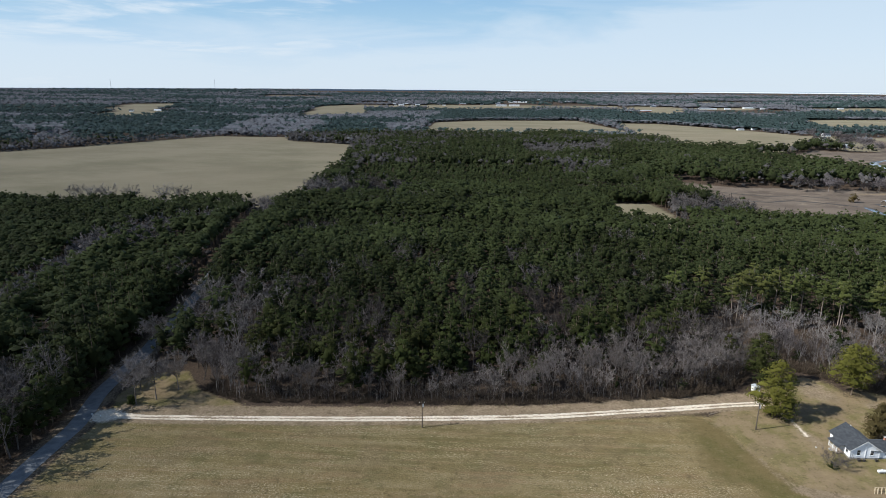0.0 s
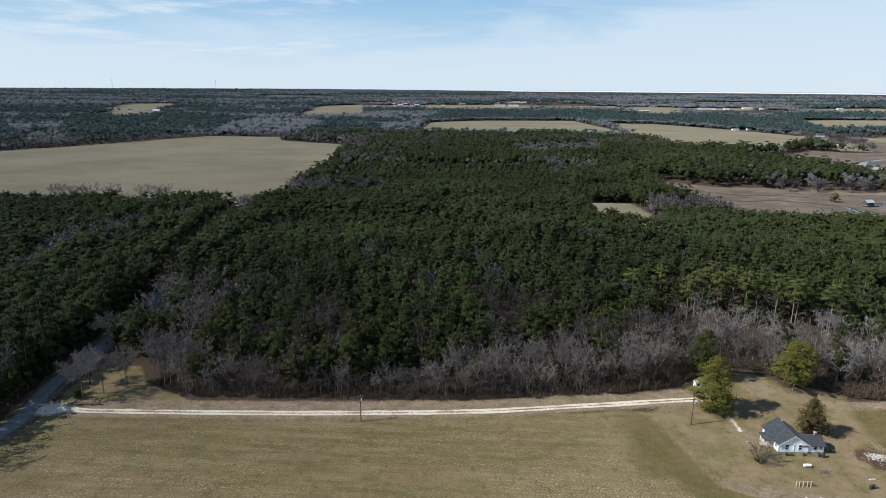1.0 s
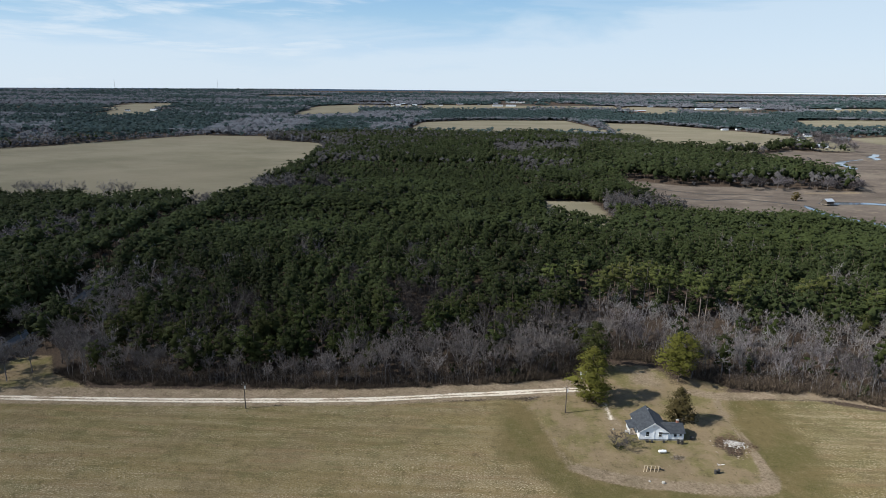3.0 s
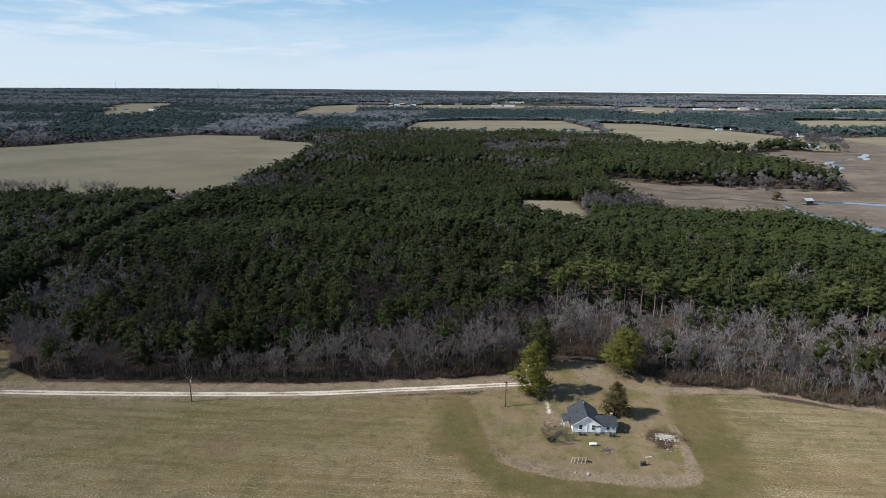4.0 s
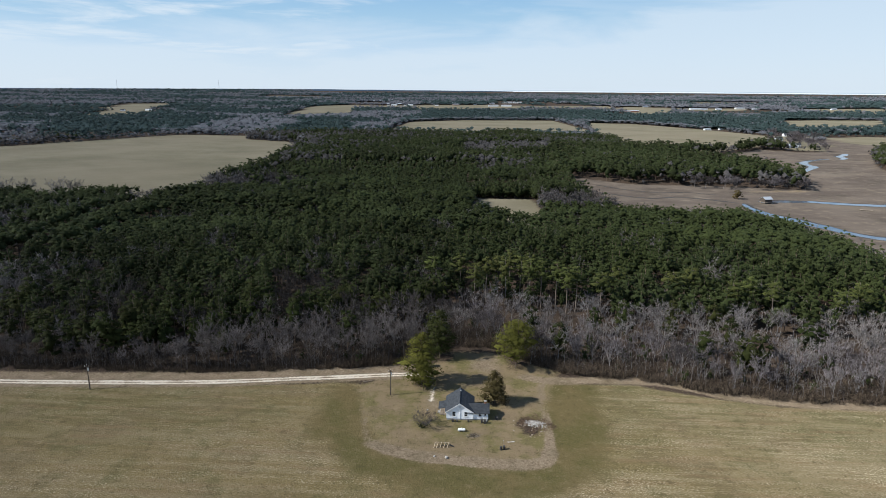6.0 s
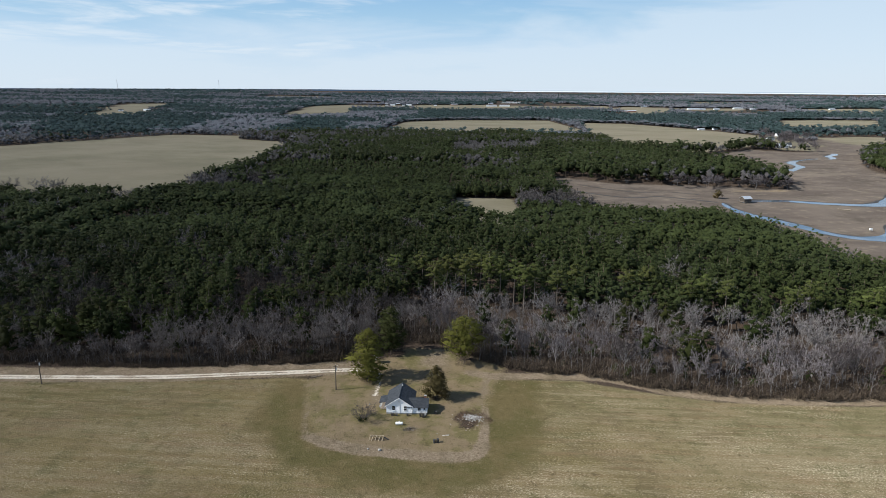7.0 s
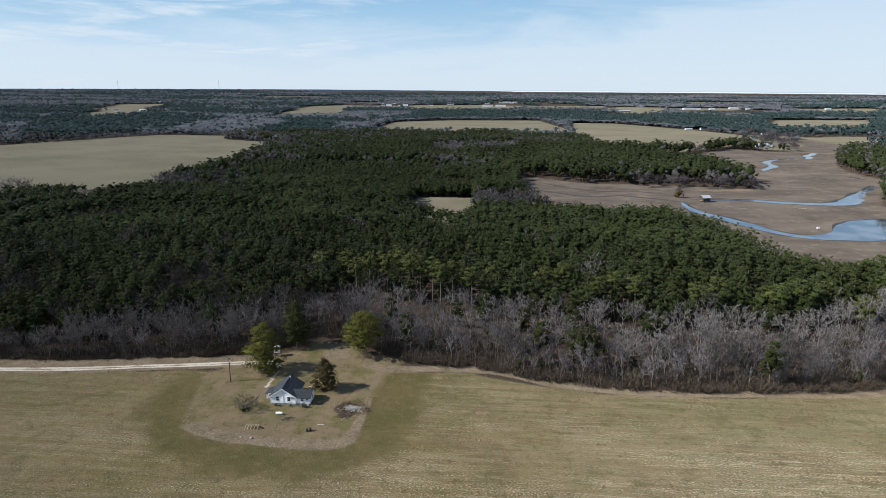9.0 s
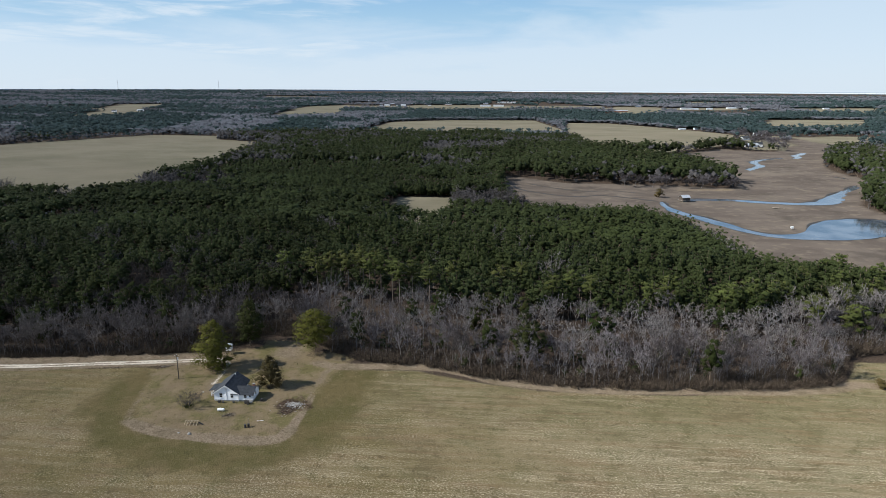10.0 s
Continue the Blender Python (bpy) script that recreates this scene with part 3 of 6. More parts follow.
for far_bank, near_bank in CREEK:
    p, q = smooth(far_bank, 4.0), smooth(near_bank, 4.0)
    u = np.linspace(0, 1, 90)
    p, q = (np.stack([np.interp(u, np.linspace(0, 1, len(c)), c[:, k]) for k in (0, 1)], 1) for c in (p, q))
    p = p + 0.5 * np.stack([np.sin(u * 70), np.cos(u * 91)], 1)
    q = q + 0.5 * np.stack([np.cos(u * 83), np.sin(u * 64)], 1)
    out = (p - q) / np.maximum(np.linalg.norm(p - q, axis=1), 0.1)[:, None]
    # dark strip holds the bank's shadow as well as mud, wider on the far side
    far_mud = p + out * (2.6 + 1.6 * np.sin(u * 37))[:, None]
    near_mud = q - out * (1.0 + 0.6 * np.cos(u * 51))[:, None]
    for name, a, b, z, m, label, kind_ in (("mud_bank", far_mud, near_mud, -2.17, m_mud, "dark mud along the creek with the bank's shadow painted in", "mud"), ("water", p, q, -2.12, m_water, "still tidal creek winding through the brown marsh", "creek")):
        rows = np.stack([a, 0.5 * (a + b), b], 1)
        me = grid_mesh(name, rows[..., 0], rows[..., 1], np.full(rows.shape[:2], z))
        me.materials.append(m)
        tagged(new(name, me), label, kind_, kind="structure")

ribbon("mud_bank", [(303, 506), (284, 520), (262, 530), (240, 522), (220, 530), (196, 552), (186, 580)], 1.6, m_mud, "narrow dark ditch through the marsh", "mud", -2.16)
ribbon("mud_bank", [(300, 545), (276, 556), (250, 552), (226, 566), (204, 590)], 1.3, m_mud, "narrow dark ditch through the marsh", "mud", -2.16)

# ---------------------------------------------------------------- mesh helpers


def weld(V):
    """Triangles (n, 3, 3) to shared vertices and corner numbers."""
    flat = V.reshape(-1, 3)
    _, first, back = np.unique(np.round(flat, 4), axis=0, return_index=True, return_inverse=True)
    return flat[first], back.reshape(-1, 3)


def indexed_mesh(name, P, T, M, mats, tone=None, soft=None):
    """P: vertices; T: corners of each triangle; M: material slot of each; tone: 0 to 1 of each; soft: normals of the vertices."""
    n = len(T)
    me = bpy.data.meshes.new(name)
    me.vertices.add(len(P))
    me.vertices.foreach_set("co", P.astype(np.float32).ravel())
    me.loops.add(n * 3)
    me.loops.foreach_set("vertex_index", T.astype(np.int32).ravel())
    me.polygons.add(n)
    me.polygons.foreach_set("loop_start", np.arange(0, n * 3, 3, dtype=np.int32))
    me.polygons.foreach_set("use_smooth", np.ones(n, bool))
    for m in mats:
        me.materials.append(m)
    me.polygons.foreach_set("material_index", np.asarray(M, np.int32))
    if tone is not None:
        layer = me.attributes.new("tone", "FLOAT", "FACE")
        layer.data.foreach_set("value", tone.astype(np.float32))
    me.update(calc_edges=True)
    if soft is not None:
        me.normals_split_custom_set_from_vertices(soft.astype(np.float32))
    return me


def facing(V):
    """Normals of triangles, one for each corner."""
    n = unit(np.cross(V[:, 1] - V[:, 0], V[:, 2] - V[:, 0]))
    return np.repeat(n[:, None], 3, axis=1)


def vertex_normals(P, T, N):
    """Corner normals gathered on the vertices."""
    out = np.zeros_like(P)
    np.add.at(out, T.ravel(), N.reshape(-1, 3))
    return unit(out + 1e-9)


def tri_mesh(name, V, M, mats, N=None):
    P, T = weld(V)
    return indexed_mesh(name, P, T, M, mats, soft=None if N is None else vertex_normals(P, T, N))


def unit(v):
    return v / np.maximum(np.linalg.norm(v, axis=-1, keepdims=True), 1e-9)


def sprays(rng, centre, out, size, loose=0.4):
    """One flat spray of leaves at each centre, turned roughly outwards."""
    n = len(centre)
    nor = unit(out + rng.normal(0, loose, (n, 3)) * 0.6)
    a = unit(np.cross(nor, rng.normal(0, 1, (n, 3))))
    b = np.cross(nor, a)
    ang = rng.uniform(0, 6.28, n)[:, None] + np.array([0, 2.1, 4.2]) + rng.normal(0, 0.35, (n, 3))
    r = size[:, None] * rng.uniform(0.6, 1.25, (n, 3))
    return centre[:, None] + a[:, None] * (np.cos(ang) * r)[..., None] + b[:, None] * (np.sin(ang) * r)[..., None]


def rods(p0, p1, r0, r1, sides=3):
    """Tapered limbs from p0 to p1."""
    ax = unit(p1 - p0)
    a = unit(np.cross(ax, np.where(np.abs(ax[:, 2:3]) > 0.9, [[1.0, 0, 0]], [[0, 0, 1.0]])))
    b = np.cross(ax, a)
    out = []
    for k in range(sides):
        q = [np.cos(6.2832 * j / sides) * a + np.sin(6.2832 * j / sides) * b for j in (k, k + 1)]
        A, B, C, D = p0 + q[0] * r0[:, None], p0 + q[1] * r0[:, None], p1 + q[1] * r1[:, None], p1 + q[0] * r1[:, None]
        out += [np.stack([A, B, C], 1), np.stack([A, C, D], 1)]
    return np.concatenate(out)


def slivers(p0, p1, w, rng):
    """Thin twigs, one triangle each."""
    s = unit(np.cross(p1 - p0, rng.normal(0, 1, p0.shape))) * w[:, None]
    return np.stack([p0 - s, p0 + s, p1], 1)


BALL = np.array([[(1, 0, 0), (0, 1, 0), (0, 0, 1)], [(0, 1, 0), (-1, 0, 0), (0, 0, 1)], [(-1, 0, 0), (0, -1, 0), (0, 0, 1)], [(0, -1, 0), (1, 0, 0), (0, 0, 1)],
                                                    [(0, 1, 0), (1, 0, 0), (0, 0, -1)], [(-1, 0, 0), (0, 1, 0), (0, 0, -1)], [(0, -1, 0), (-1, 0, 0), (0, 0, -1)], [(1, 0, 0), (0, -1, 0), (0, 0, -1)]], float)


def needle_crown(rng, H, R, bottom, boughs, n, size, shape=0.42, core=0.4, clump=0.30, flat=0.62, lean=0.0, lump=0.6, up=0.25, solid=0.78):
    """Crown of a pine: uneven clumps of needles on boughs round the stem, tufts of needles over their rims, gaps between.
    Returns triangles and the normals of the leaf mass at their corners."""
    u = (np.arange(boughs) + rng.uniform(0, 1, boughs)) / boughs
    th = np.arange(boughs) * 2.4 + rng.uniform(0, 6.28) + rng.uniform(-0.5, 0.5, boughs)
    prof = (1 - u ** 2.0) ** shape * (0.55 + 0.45 * np.minimum(1, u / 0.25))
    rad = R * 0.76 * prof * rng.uniform(0.5, 1.12, boughs)
    c = np.stack([np.cos(th) * rad, np.sin(th) * rad, bottom + u * 0.88 * (H - bottom) - lean * rad], 1)
    wide = clump * (0.5 + 0.6 * prof) * R * rng.uniform(0.75, 1.3, boughs)
    mid = np.array([0, 0, bottom + 0.30 * (H - bottom)])

    def mass(ball, p):
        return unit(lump * unit(ball * np.array([1, 1, 1.4])) + 0.65 * unit((p - mid) * np.array([1, 1, 0.7])) + np.array([0, 0, up]))

    V, N = [], []
    for k in range(boughs):
        ball = BALL
        f, ph = rng.uniform(1.5, 3.5, 3), rng.uniform(0, 6.28, 3)
        swell = solid * (1 + 0.20 * (np.sin(f[0] * ball[..., 0] + ph[0]) + np.sin(f[1] * ball[..., 1] + ph[1]) + np.sin(f[2] * ball[..., 2] + ph[2])))
        p = c[k] + ball * swell[..., None] * np.array([wide[k], wide[k], flat * wide[k]])
        V.append(p)
        N.append(mass(ball, p))
    k = np.arange(n) % boughs
    ball = unit(rng.normal(0, 1, (n, 3)) + np.array([0, 0, 0.3])) * rng.uniform(0.74, 1.16, (n, 1))
    p = c[k] + ball * np.stack([wide[k], wide[k], flat * wide[k]], 1)
    nor = unit(mass(ball, p) + rng.normal(0, 0.10, (n, 3)))
    W = sprays(rng, p, nor, size * rng.uniform(0.6, 1.3, n), 0.7)
    back = (facing(W)[:, 0] * nor).sum(1) < 0
    W[back] = W[back][:, ::-1]
    if not core:
        return np.concatenate([*V, W]), np.concatenate([*N, np.repeat(nor[:, None], 3, 1)])
    heart = BALL * np.array([core * R, core * R, 0.32 * (H - bottom)])
    return np.concatenate([*V, W, heart + np.array([0, 0, bottom + 0.36 * (H - bottom)])]), np.concatenate([*N, np.repeat(nor[:, None], 3, 1), unit(heart)])


def pine_stem(rng, H, bottom, limbs, R, sides=5):
    if sides < 3:  # far stems are one plain taper
        return rods(np.zeros((1, 3)), np.array([[0, 0, 0.8 * H]]), np.array([0.012 * H]), np.array([0.006 * H]), 3)
    bend = rng.normal(0, 0.25, (4, 2))
    pts = np.array([[0, 0, 0], [*bend[0], 0.35 * H], [*(bend[0] + bend[1]), 0.7 * H], [*(bend[0] + bend[1] * 1.4), 0.97 * H]])
    rr = np.array([0.011, 0.0085, 0.0055, 0.002]) * H
    V = [rods(pts[:-1], pts[1:], rr[:-1], rr[1:], sides)]
    if limbs:
        z = rng.uniform(bottom * 0.85, 0.9 * H, limbs)
        th = rng.uniform(0, 6.28, limbs)
        L = R * 0.85 * np.minimum(1, 1.6 * (1 - (z - bottom) / (H - bottom))) + 0.3
        at = np.stack([np.interp(z, pts[:, 2], pts[:, 0]), np.interp(z, pts[:, 2], pts[:, 1]), z], 1)
        tip = at + np.stack([np.cos(th) * L, np.sin(th) * L, 0.15 * L], 1)
        V.append(rods(at, tip, np.full(limbs, 0.05), np.full(limbs, 0.012), 3))
    return np.concatenate(V)


def bare_tree(rng, H, R, limbs, subs, twigs, thick=1.0, low=0.3, width=0.028, fine=False):
    """Leafless tree: stem, rising limbs, branches and a haze of twigs. Returns stem and twig triangles."""
    fork = low * H
    top = np.array([[rng.normal(0, 0.3), rng.normal(0, 0.3), fork]])
    crown_top = top + np.array([[rng.normal(0, 0.4), rng.normal(0, 0.4), 0.5 * H]])
    V = [rods(np.zeros((1, 3)), top, np.array([0.013 * H * thick]), np.array([0.009 * H * thick]), 5),
         rods(top, crown_top, np.array([0.008 * H * thick]), np.array([0.003 * H]), 4)]
    th = np.arange(limbs) * 2.4 + rng.uniform(0, 6.28)
    start = top + (crown_top - top) * rng.uniform(0, 0.75, limbs)[:, None]
    reach = R * rng.uniform(0.55, 1.0, limbs)
    end = start + np.stack([np.cos(th) * reach, np.sin(th) * reach, (H - start[:, 2]) * rng.uniform(0.45, 0.95, limbs)], 1)
    knee = (start + end) / 2 + np.stack([np.cos(th), np.sin(th), -0.6 + 0 * th], 1) * 0.12 * reach[:, None]
    V += [rods(start, knee, np.full(limbs, 0.0055 * H * thick), np.full(limbs, 0.004 * H * thick), 3), rods(knee, end, np.full(limbs, 0.004 * H * thick), np.full(limbs, 0.0015 * H), 3)]
    k = np.repeat(np.arange(limbs), subs)
    f = rng.uniform(0.3, 1.0, len(k))[:, None]
    s0 = np.where(f < 0.5, start[k] + (knee[k] - start[k]) * 2 * f, knee[k] + (end[k] - knee[k]) * (2 * f - 1))
    dirs = unit(unit(end - start)[k] * 0.6 + rng.normal(0, 0.65, (len(k), 3)) + np.array([0, 0, 0.25]))
    s1 = s0 + dirs * (R * rng.uniform(0.25, 0.6, len(k)))[:, None]
    if not fine:
        V.append(rods(s0, s1, np.full(len(k), 0.0022 * H * thick), np.full(len(k), 0.0010 * H), 3))
    j = np.repeat(np.arange(len(k)), twigs)
    g = rng.uniform(0.1, 1.0, len(j))[:, None]
    t0 = s0[j] + (s1[j] - s0[j]) * g
    t1 = t0 + unit(dirs[j] * 0.6 + rng.normal(0, 0.7, (len(j), 3)) + np.array([0, 0, 0.3])) * (R * rng.uniform(0.14, 0.34, len(j)))[:, None]
    W = slivers(t0, t1, np.full(len(j), width), rng)
    return np.concatenate(V), np.concatenate([W, slivers(s0, s1, np.full(len(k), 1.4 * width), rng)]) if fine else W


def brush_clump(rng, H, R, n, size):
    """A tangle of stems and dead leaves at a wood's edge."""
    th, r = rng.uniform(0, 6.28, n), R * np.sqrt(rng.random(n))
    p0 = np.stack([np.cos(th) * r * 0.6, np.sin(th) * r * 0.6, np.zeros(n)], 1)
    p1 = p0 + np.stack([np.cos(th) * r, np.sin(th) * r, H * rng.uniform(0.4, 1.0, n)], 1) + rng.normal(0, 0.25, (n, 3))
    p1[:, 2] = np.abs(p1[:, 2])
    V = slivers(p0, p1, np.full(n, 0.05), rng)
    cen = p0 + (p1 - p0) * rng.uniform(0.2, 1.0, n)[:, None]
    return np.concatenate([V, sprays(rng, cen, unit(cen + [0, 0, 0.4]), np.full(n, size) * rng.uniform(0.5, 1.3, n))])


def plant(name, kinds, pick, at, scale, tone, mats, label, category, rng):
    """Joins many copies of template trees (triangles, slots) into one mesh."""
    turn = rng.uniform(0, 6.28, len(at))
    Ps, Tr, Ms, Ts, Ns, count = [], [], [], [], [], 0
    for i, (V, M, *soft_n) in enumerate(kinds):
        w = np.flatnonzero(pick == i)
        if not len(w):
            continue
        P, T = weld(V)
        c, s = np.cos(turn[w])[:, None], np.sin(turn[w])[:, None]
        x, y, z = (P[None, :, k] * scale[w][:, None] for k in range(3))
        Ps.append(np.stack([x * c - y * s + at[w, 0][:, None], x * s + y * c + at[w, 1][:, None], z + at[w, 2][:, None]], -1).reshape(-1, 3))
        Tr.append((T[None] + (np.arange(len(w)) * len(P))[:, None, None]).reshape(-1, 3) + count)
        if soft_n:
            a, b, up = vertex_normals(P, T, soft_n[0]).T
            Ns.append(np.stack([a * c - b * s, a * s + b * c, up + 0 * c], -1).reshape(-1, 3))
        count += len(w) * len(P)
        Ms.append(np.tile(M, len(w)))
        Ts.append(np.repeat(tone[w], len(V)))
    me = indexed_mesh(name, np.concatenate(Ps), np.concatenate(Tr), np.concatenate(Ms), mats, np.concatenate(Ts), np.concatenate(Ns) if Ns else None)
    return tagged(new(name, me), label, category, kind="stuff")


def joined(*parts):
    """Template from (triangles, slot) pairs."""
    return np.concatenate([v for v, _ in parts]), np.concatenate([np.full(len(v), s, np.int32) for v, s in parts])


def leafy(crown, stem):
    """Template from a crown with its normals and a stem."""
    V, N = crown
    return (*joined((V, 0), (stem, 1)), np.concatenate([N, facing(stem)]))


# ---------------------------------------------------------------- where trees stand
EDGE_X, EDGE_Y = [p[0] for p in WOOD_EDGE[1:]], [p[1] for p in WOOD_EDGE[1:]]
OPEN = [MEADOW, CLEARING, STRIP, FAR_FIELD, MARSH, CORNER, YARD, PLOTS, *PALE]


def wooded(x, y):
    lane = away(PAVED, x, y)
    ok = (y > np.interp(x, EDGE_X, EDGE_Y)) | (x < -109)
    ok &= (lane > np.where((y > 185) & (y < 400), np.where(x > np.interp(y, [189, 242, 290, 376], [-111.5, -118, -127, -143]), 7.5, 5.0), 4.2)) & ~((x > -109) & (x < -86) & (y < 181)) & ~((x < -104) & (y < 104))
    ok &= ~((x > 340) & (y < 270))
    for q in OPEN:
        ok &= ~inside(q, x, y)
    for hx, hy in ((556, 989), (600, 1128), (656, 1228), (570, 1395)):  # house plots by the marsh
        ok &= np.hypot(x - hx, 0.6 * (y - hy + 14)) > 20
    far = (y > 1900) & (y < 3600)
    for hx, hy, r in ((110, 2760, 70), (180, 3120, 70), (420, 3180, 60), (-475, 3220, 60), (-320, 2790, 55), (560, 2290, 55), (940, 2575, 90), (1100, 2630, 60), (-1390, 2760, 40), (740, 2840, 45), (191, 3470, 60), (324, 3420, 50)):  # open ground round the town's sheds
        ok &= ~far | (np.hypot((x - hx) / 1.6, (y - 0.94 * hy) / 2.4) > r)
    return ok


def spots(rng, near, far, gap):
    """Uneven places in the part of the land that the walk looks over, between two distances."""
    xs, ys = np.meshgrid(np.arange(-0.86 * far - 40, 0.64 * far + 220, gap), np.arange(90, far + 40, gap))
    x = (xs + rng.uniform(-0.42, 0.42, xs.shape) * gap).ravel()
    y = (ys + rng.uniform(-0.42, 0.42, ys.shape) * gap).ravel()
    d = np.hypot(x - 87, y + 10)
    ok = (d >= near) & (d < far) & (x > -0.81 * y - 32) & (x < 196 + 0.60 * y)
    ok &= ~((d > 4380) & (x - 90 > -0.28 * y))  # open water lies past the woods on the far coast
    x, y = x[ok], y[ok]
    ok = wooded(x, y)
    return x[ok], y[ok]


def tallness(x, y):
    """How much taller than usual the trees are here."""
    s = np.ones(np.shape(x))
    stand = slow(x, y, 70, 51)
    s = np.where((y > 330) & (y < 1150), 0.86 + 0.34 * np.clip((stand - 0.35) * 5, 0, 1) * (0.7 + 0.3 * slow(x, y, 25, 52)), s)
    s = np.where((y > 508) & (y < 690) & (x > -160) & (x < 90 + 0.2 * (y - 508)), 0.70, s)
    s = np.where((y > 490) & (y < 511) & (x > -160) & (x < -40), 1.15, s)
    s = np.where((x > 170) & (x < 430) & (y > 540) & (y < 900), 1.24, s)
    s = np.where((away(MEADOW, x, y) < 26) & (y > 425) & (y < 800) & (x > -320), 1.05, s)
    s = np.where((x < -109) & (y < 372), 1.22, s)
    s = np.where((x < -109) & (x < np.interp(y, [205, 245, 295, 350], [-176, -184, -193, -187])) & (y < 372), 0.92, s)
    s = np.where((x < -150) & (y >= 372) & (y < 470), 0.9, s)
    s = np.where((x > 170) & (x < 300) & (y > 380) & (y < 460), 0.86, s)
    s = np.where((x > 285) & (y < 260), 1.2, s)
    s = np.where((x > 138) & (x < 188) & (y > 468) & (y < 548), 1.28, s)  # old pines behind the clearing
    s = np.where((x > -138) & (x < -58) & (y > 496) & (y < 532), 1.35, s)  # bare trees at the corner of the meadow
    s = np.where((x > -138) & (x < -58) & (y > 448) & (y <= 496), 0.80, s)
    s = np.where((away(OLD_STRIP, x, y) < 19) & (y > 290), 1.15, s)
    s = np.where((away(OLD_STRIP, x, y) >= 19) & (x > -190) & (x < -140) & (y > 262) & (y < 330), 0.84, s)
    s = np.where((x > 84) & (x <= 138) & (y > 484) & (y < 508), 1.12, s)
    s = np.where((x > 139) & (x < 192) & (y > 434) & (y < 468), 1.25, s)
    s = np.where((x > 120) & (x < 205) & (y > 392) & (y <= 434), 0.74, s)
    s = np.where((x > 430) & (y > 400) & (y < 900), 1.25, s)
    s = np.where(inside(LANE_BELT, x, y), 1.1, s)
    s = np.where((x > 88) & (x < 142) & (y > 200) & (y < 268), 0.70, s)
    return s


def bareness(x, y):
    """Chance that a tree is leafless here."""
    front = y - np.interp(x, EDGE_X, EDGE_Y)
    depth = np.interp(x, [-90, -40, 10, 40, 90, 160, 282, 296, 340], [6, 4, 14, 30, 40, 50, 44, 26, 24])
    p = 0.08 + 0.5 * (slow(x, y, 30, 3) > 0.76) + 0.25 * (slow(x, y, 13, 4) > 0.86)
    p = np.where((x > -90) & (front < depth + 8 * (slow(x, y, 18, 9) - 0.5)), 0.94, p)
    lane = away(PAVED, x, y)
    p = np.where(inside(LANE_BELT, x, y), 0.76, p)
    p = np.where(x < -109, 0.03, p)
    p = np.where(away(OLD_STRIP, x, y) < np.where(y > 300, 17, 6 + 12 * slow(x, y, 16, 17)), 0.9, p)
    p = np.where((lane < 15) & (x > np.interp(y, [376, 436], [-143, -152])) & (y > 375) & (y < 470), 0.93, p)
    p = np.where((x > 94) & (x < 152) & (y > 205) & (y < 229), 0.92, p)
    p = np.where((x < -108) & (lane < 24) & (y < 160), 0.7, p)
    p = np.where(y > 560, np.where(slow(x * 0.6, y, 60, 12) > 0.55, 0.6, 0.10), p)
    p = np.where((y > 508) & (y < 690) & (x > -160) & (x < 90), 0.02, p)
    p = np.where((y > 492) & (y < 510) & (x > -160) & (x < -40), 0.7, p)
    p = np.where((x > 170) & (x < 420) & (y > 560) & (y < 900), 0.06, p)
    p = np.where((x > 139) & (x < 192) & (y > 434) & (y < 468), 0.96, p)
    p = np.where((x > 84) & (x < 188) & (y >= 468) & (y < 548), 0.03, p)
    p = np.where((x > 285) & (x < 392) & (y > 545) & (y < 597), 0.8, p)
    p = np.where((x > 528) & (x < 670) & (y > 930) & (y < 1150), 0.75, p)
    d_meadow = away(MEADOW, x, y)
    p = np.where((d_meadow < 26) & (y > 425) & (y < 800) & (x > -320), np.where(slow(x, y, 22, 15) > 0.62, 0.9, 0.12), p)
    p = np.where(((x > -138) & (x < -58) & (y > 496) & (y < 532)) | (np.hypot(x + 150, y - 448) < 22), 0.9, p)
    p = np.where(y > 1250, np.where(slow(x * 0.45, y, 170, 21) + 0.3 * slow(x, y, 60, 22) > 0.60, 0.97, 0.02), p)
    p = np.where((d_meadow < 34) & (y > 800), 0.85, p)
    for q in GREEN_WOODS:
        p = np.where(inside(q, x, y), np.where(slow(x, y, 45, 23) > 0.80, 0.7, 0.03), p)
    for q in GREY_WOODS:
        p = np.where(inside(q, x, y), np.where(slow(x, y, 40, 24) > 0.82, 0.1, 0.95), p)
    rim = np.minimum(away(STRIP + STRIP[:1], x, y), away(FAR_FIELD + FAR_FIELD[:1], x, y))
    return np.where((rim < 26) & (y > 1200), 0.85, p)

# ---------------------------------------------------------------- woods
rng = np.random.default_rng(11)


def open_pine(H, R, bottom, boughs, n, size, sides=3, **crown):
    return leafy(needle_crown(rng, H, R, bottom, boughs, n, size, **crown), pine_stem(rng, H, bottom, 0, R, sides))


def bare_kind(H, R, limbs, subs, twigs, width):
    a, b = bare_tree(rng, H, R, limbs, subs, twigs, width=width, fine=True)
    return joined((a, 1), (b, 0))


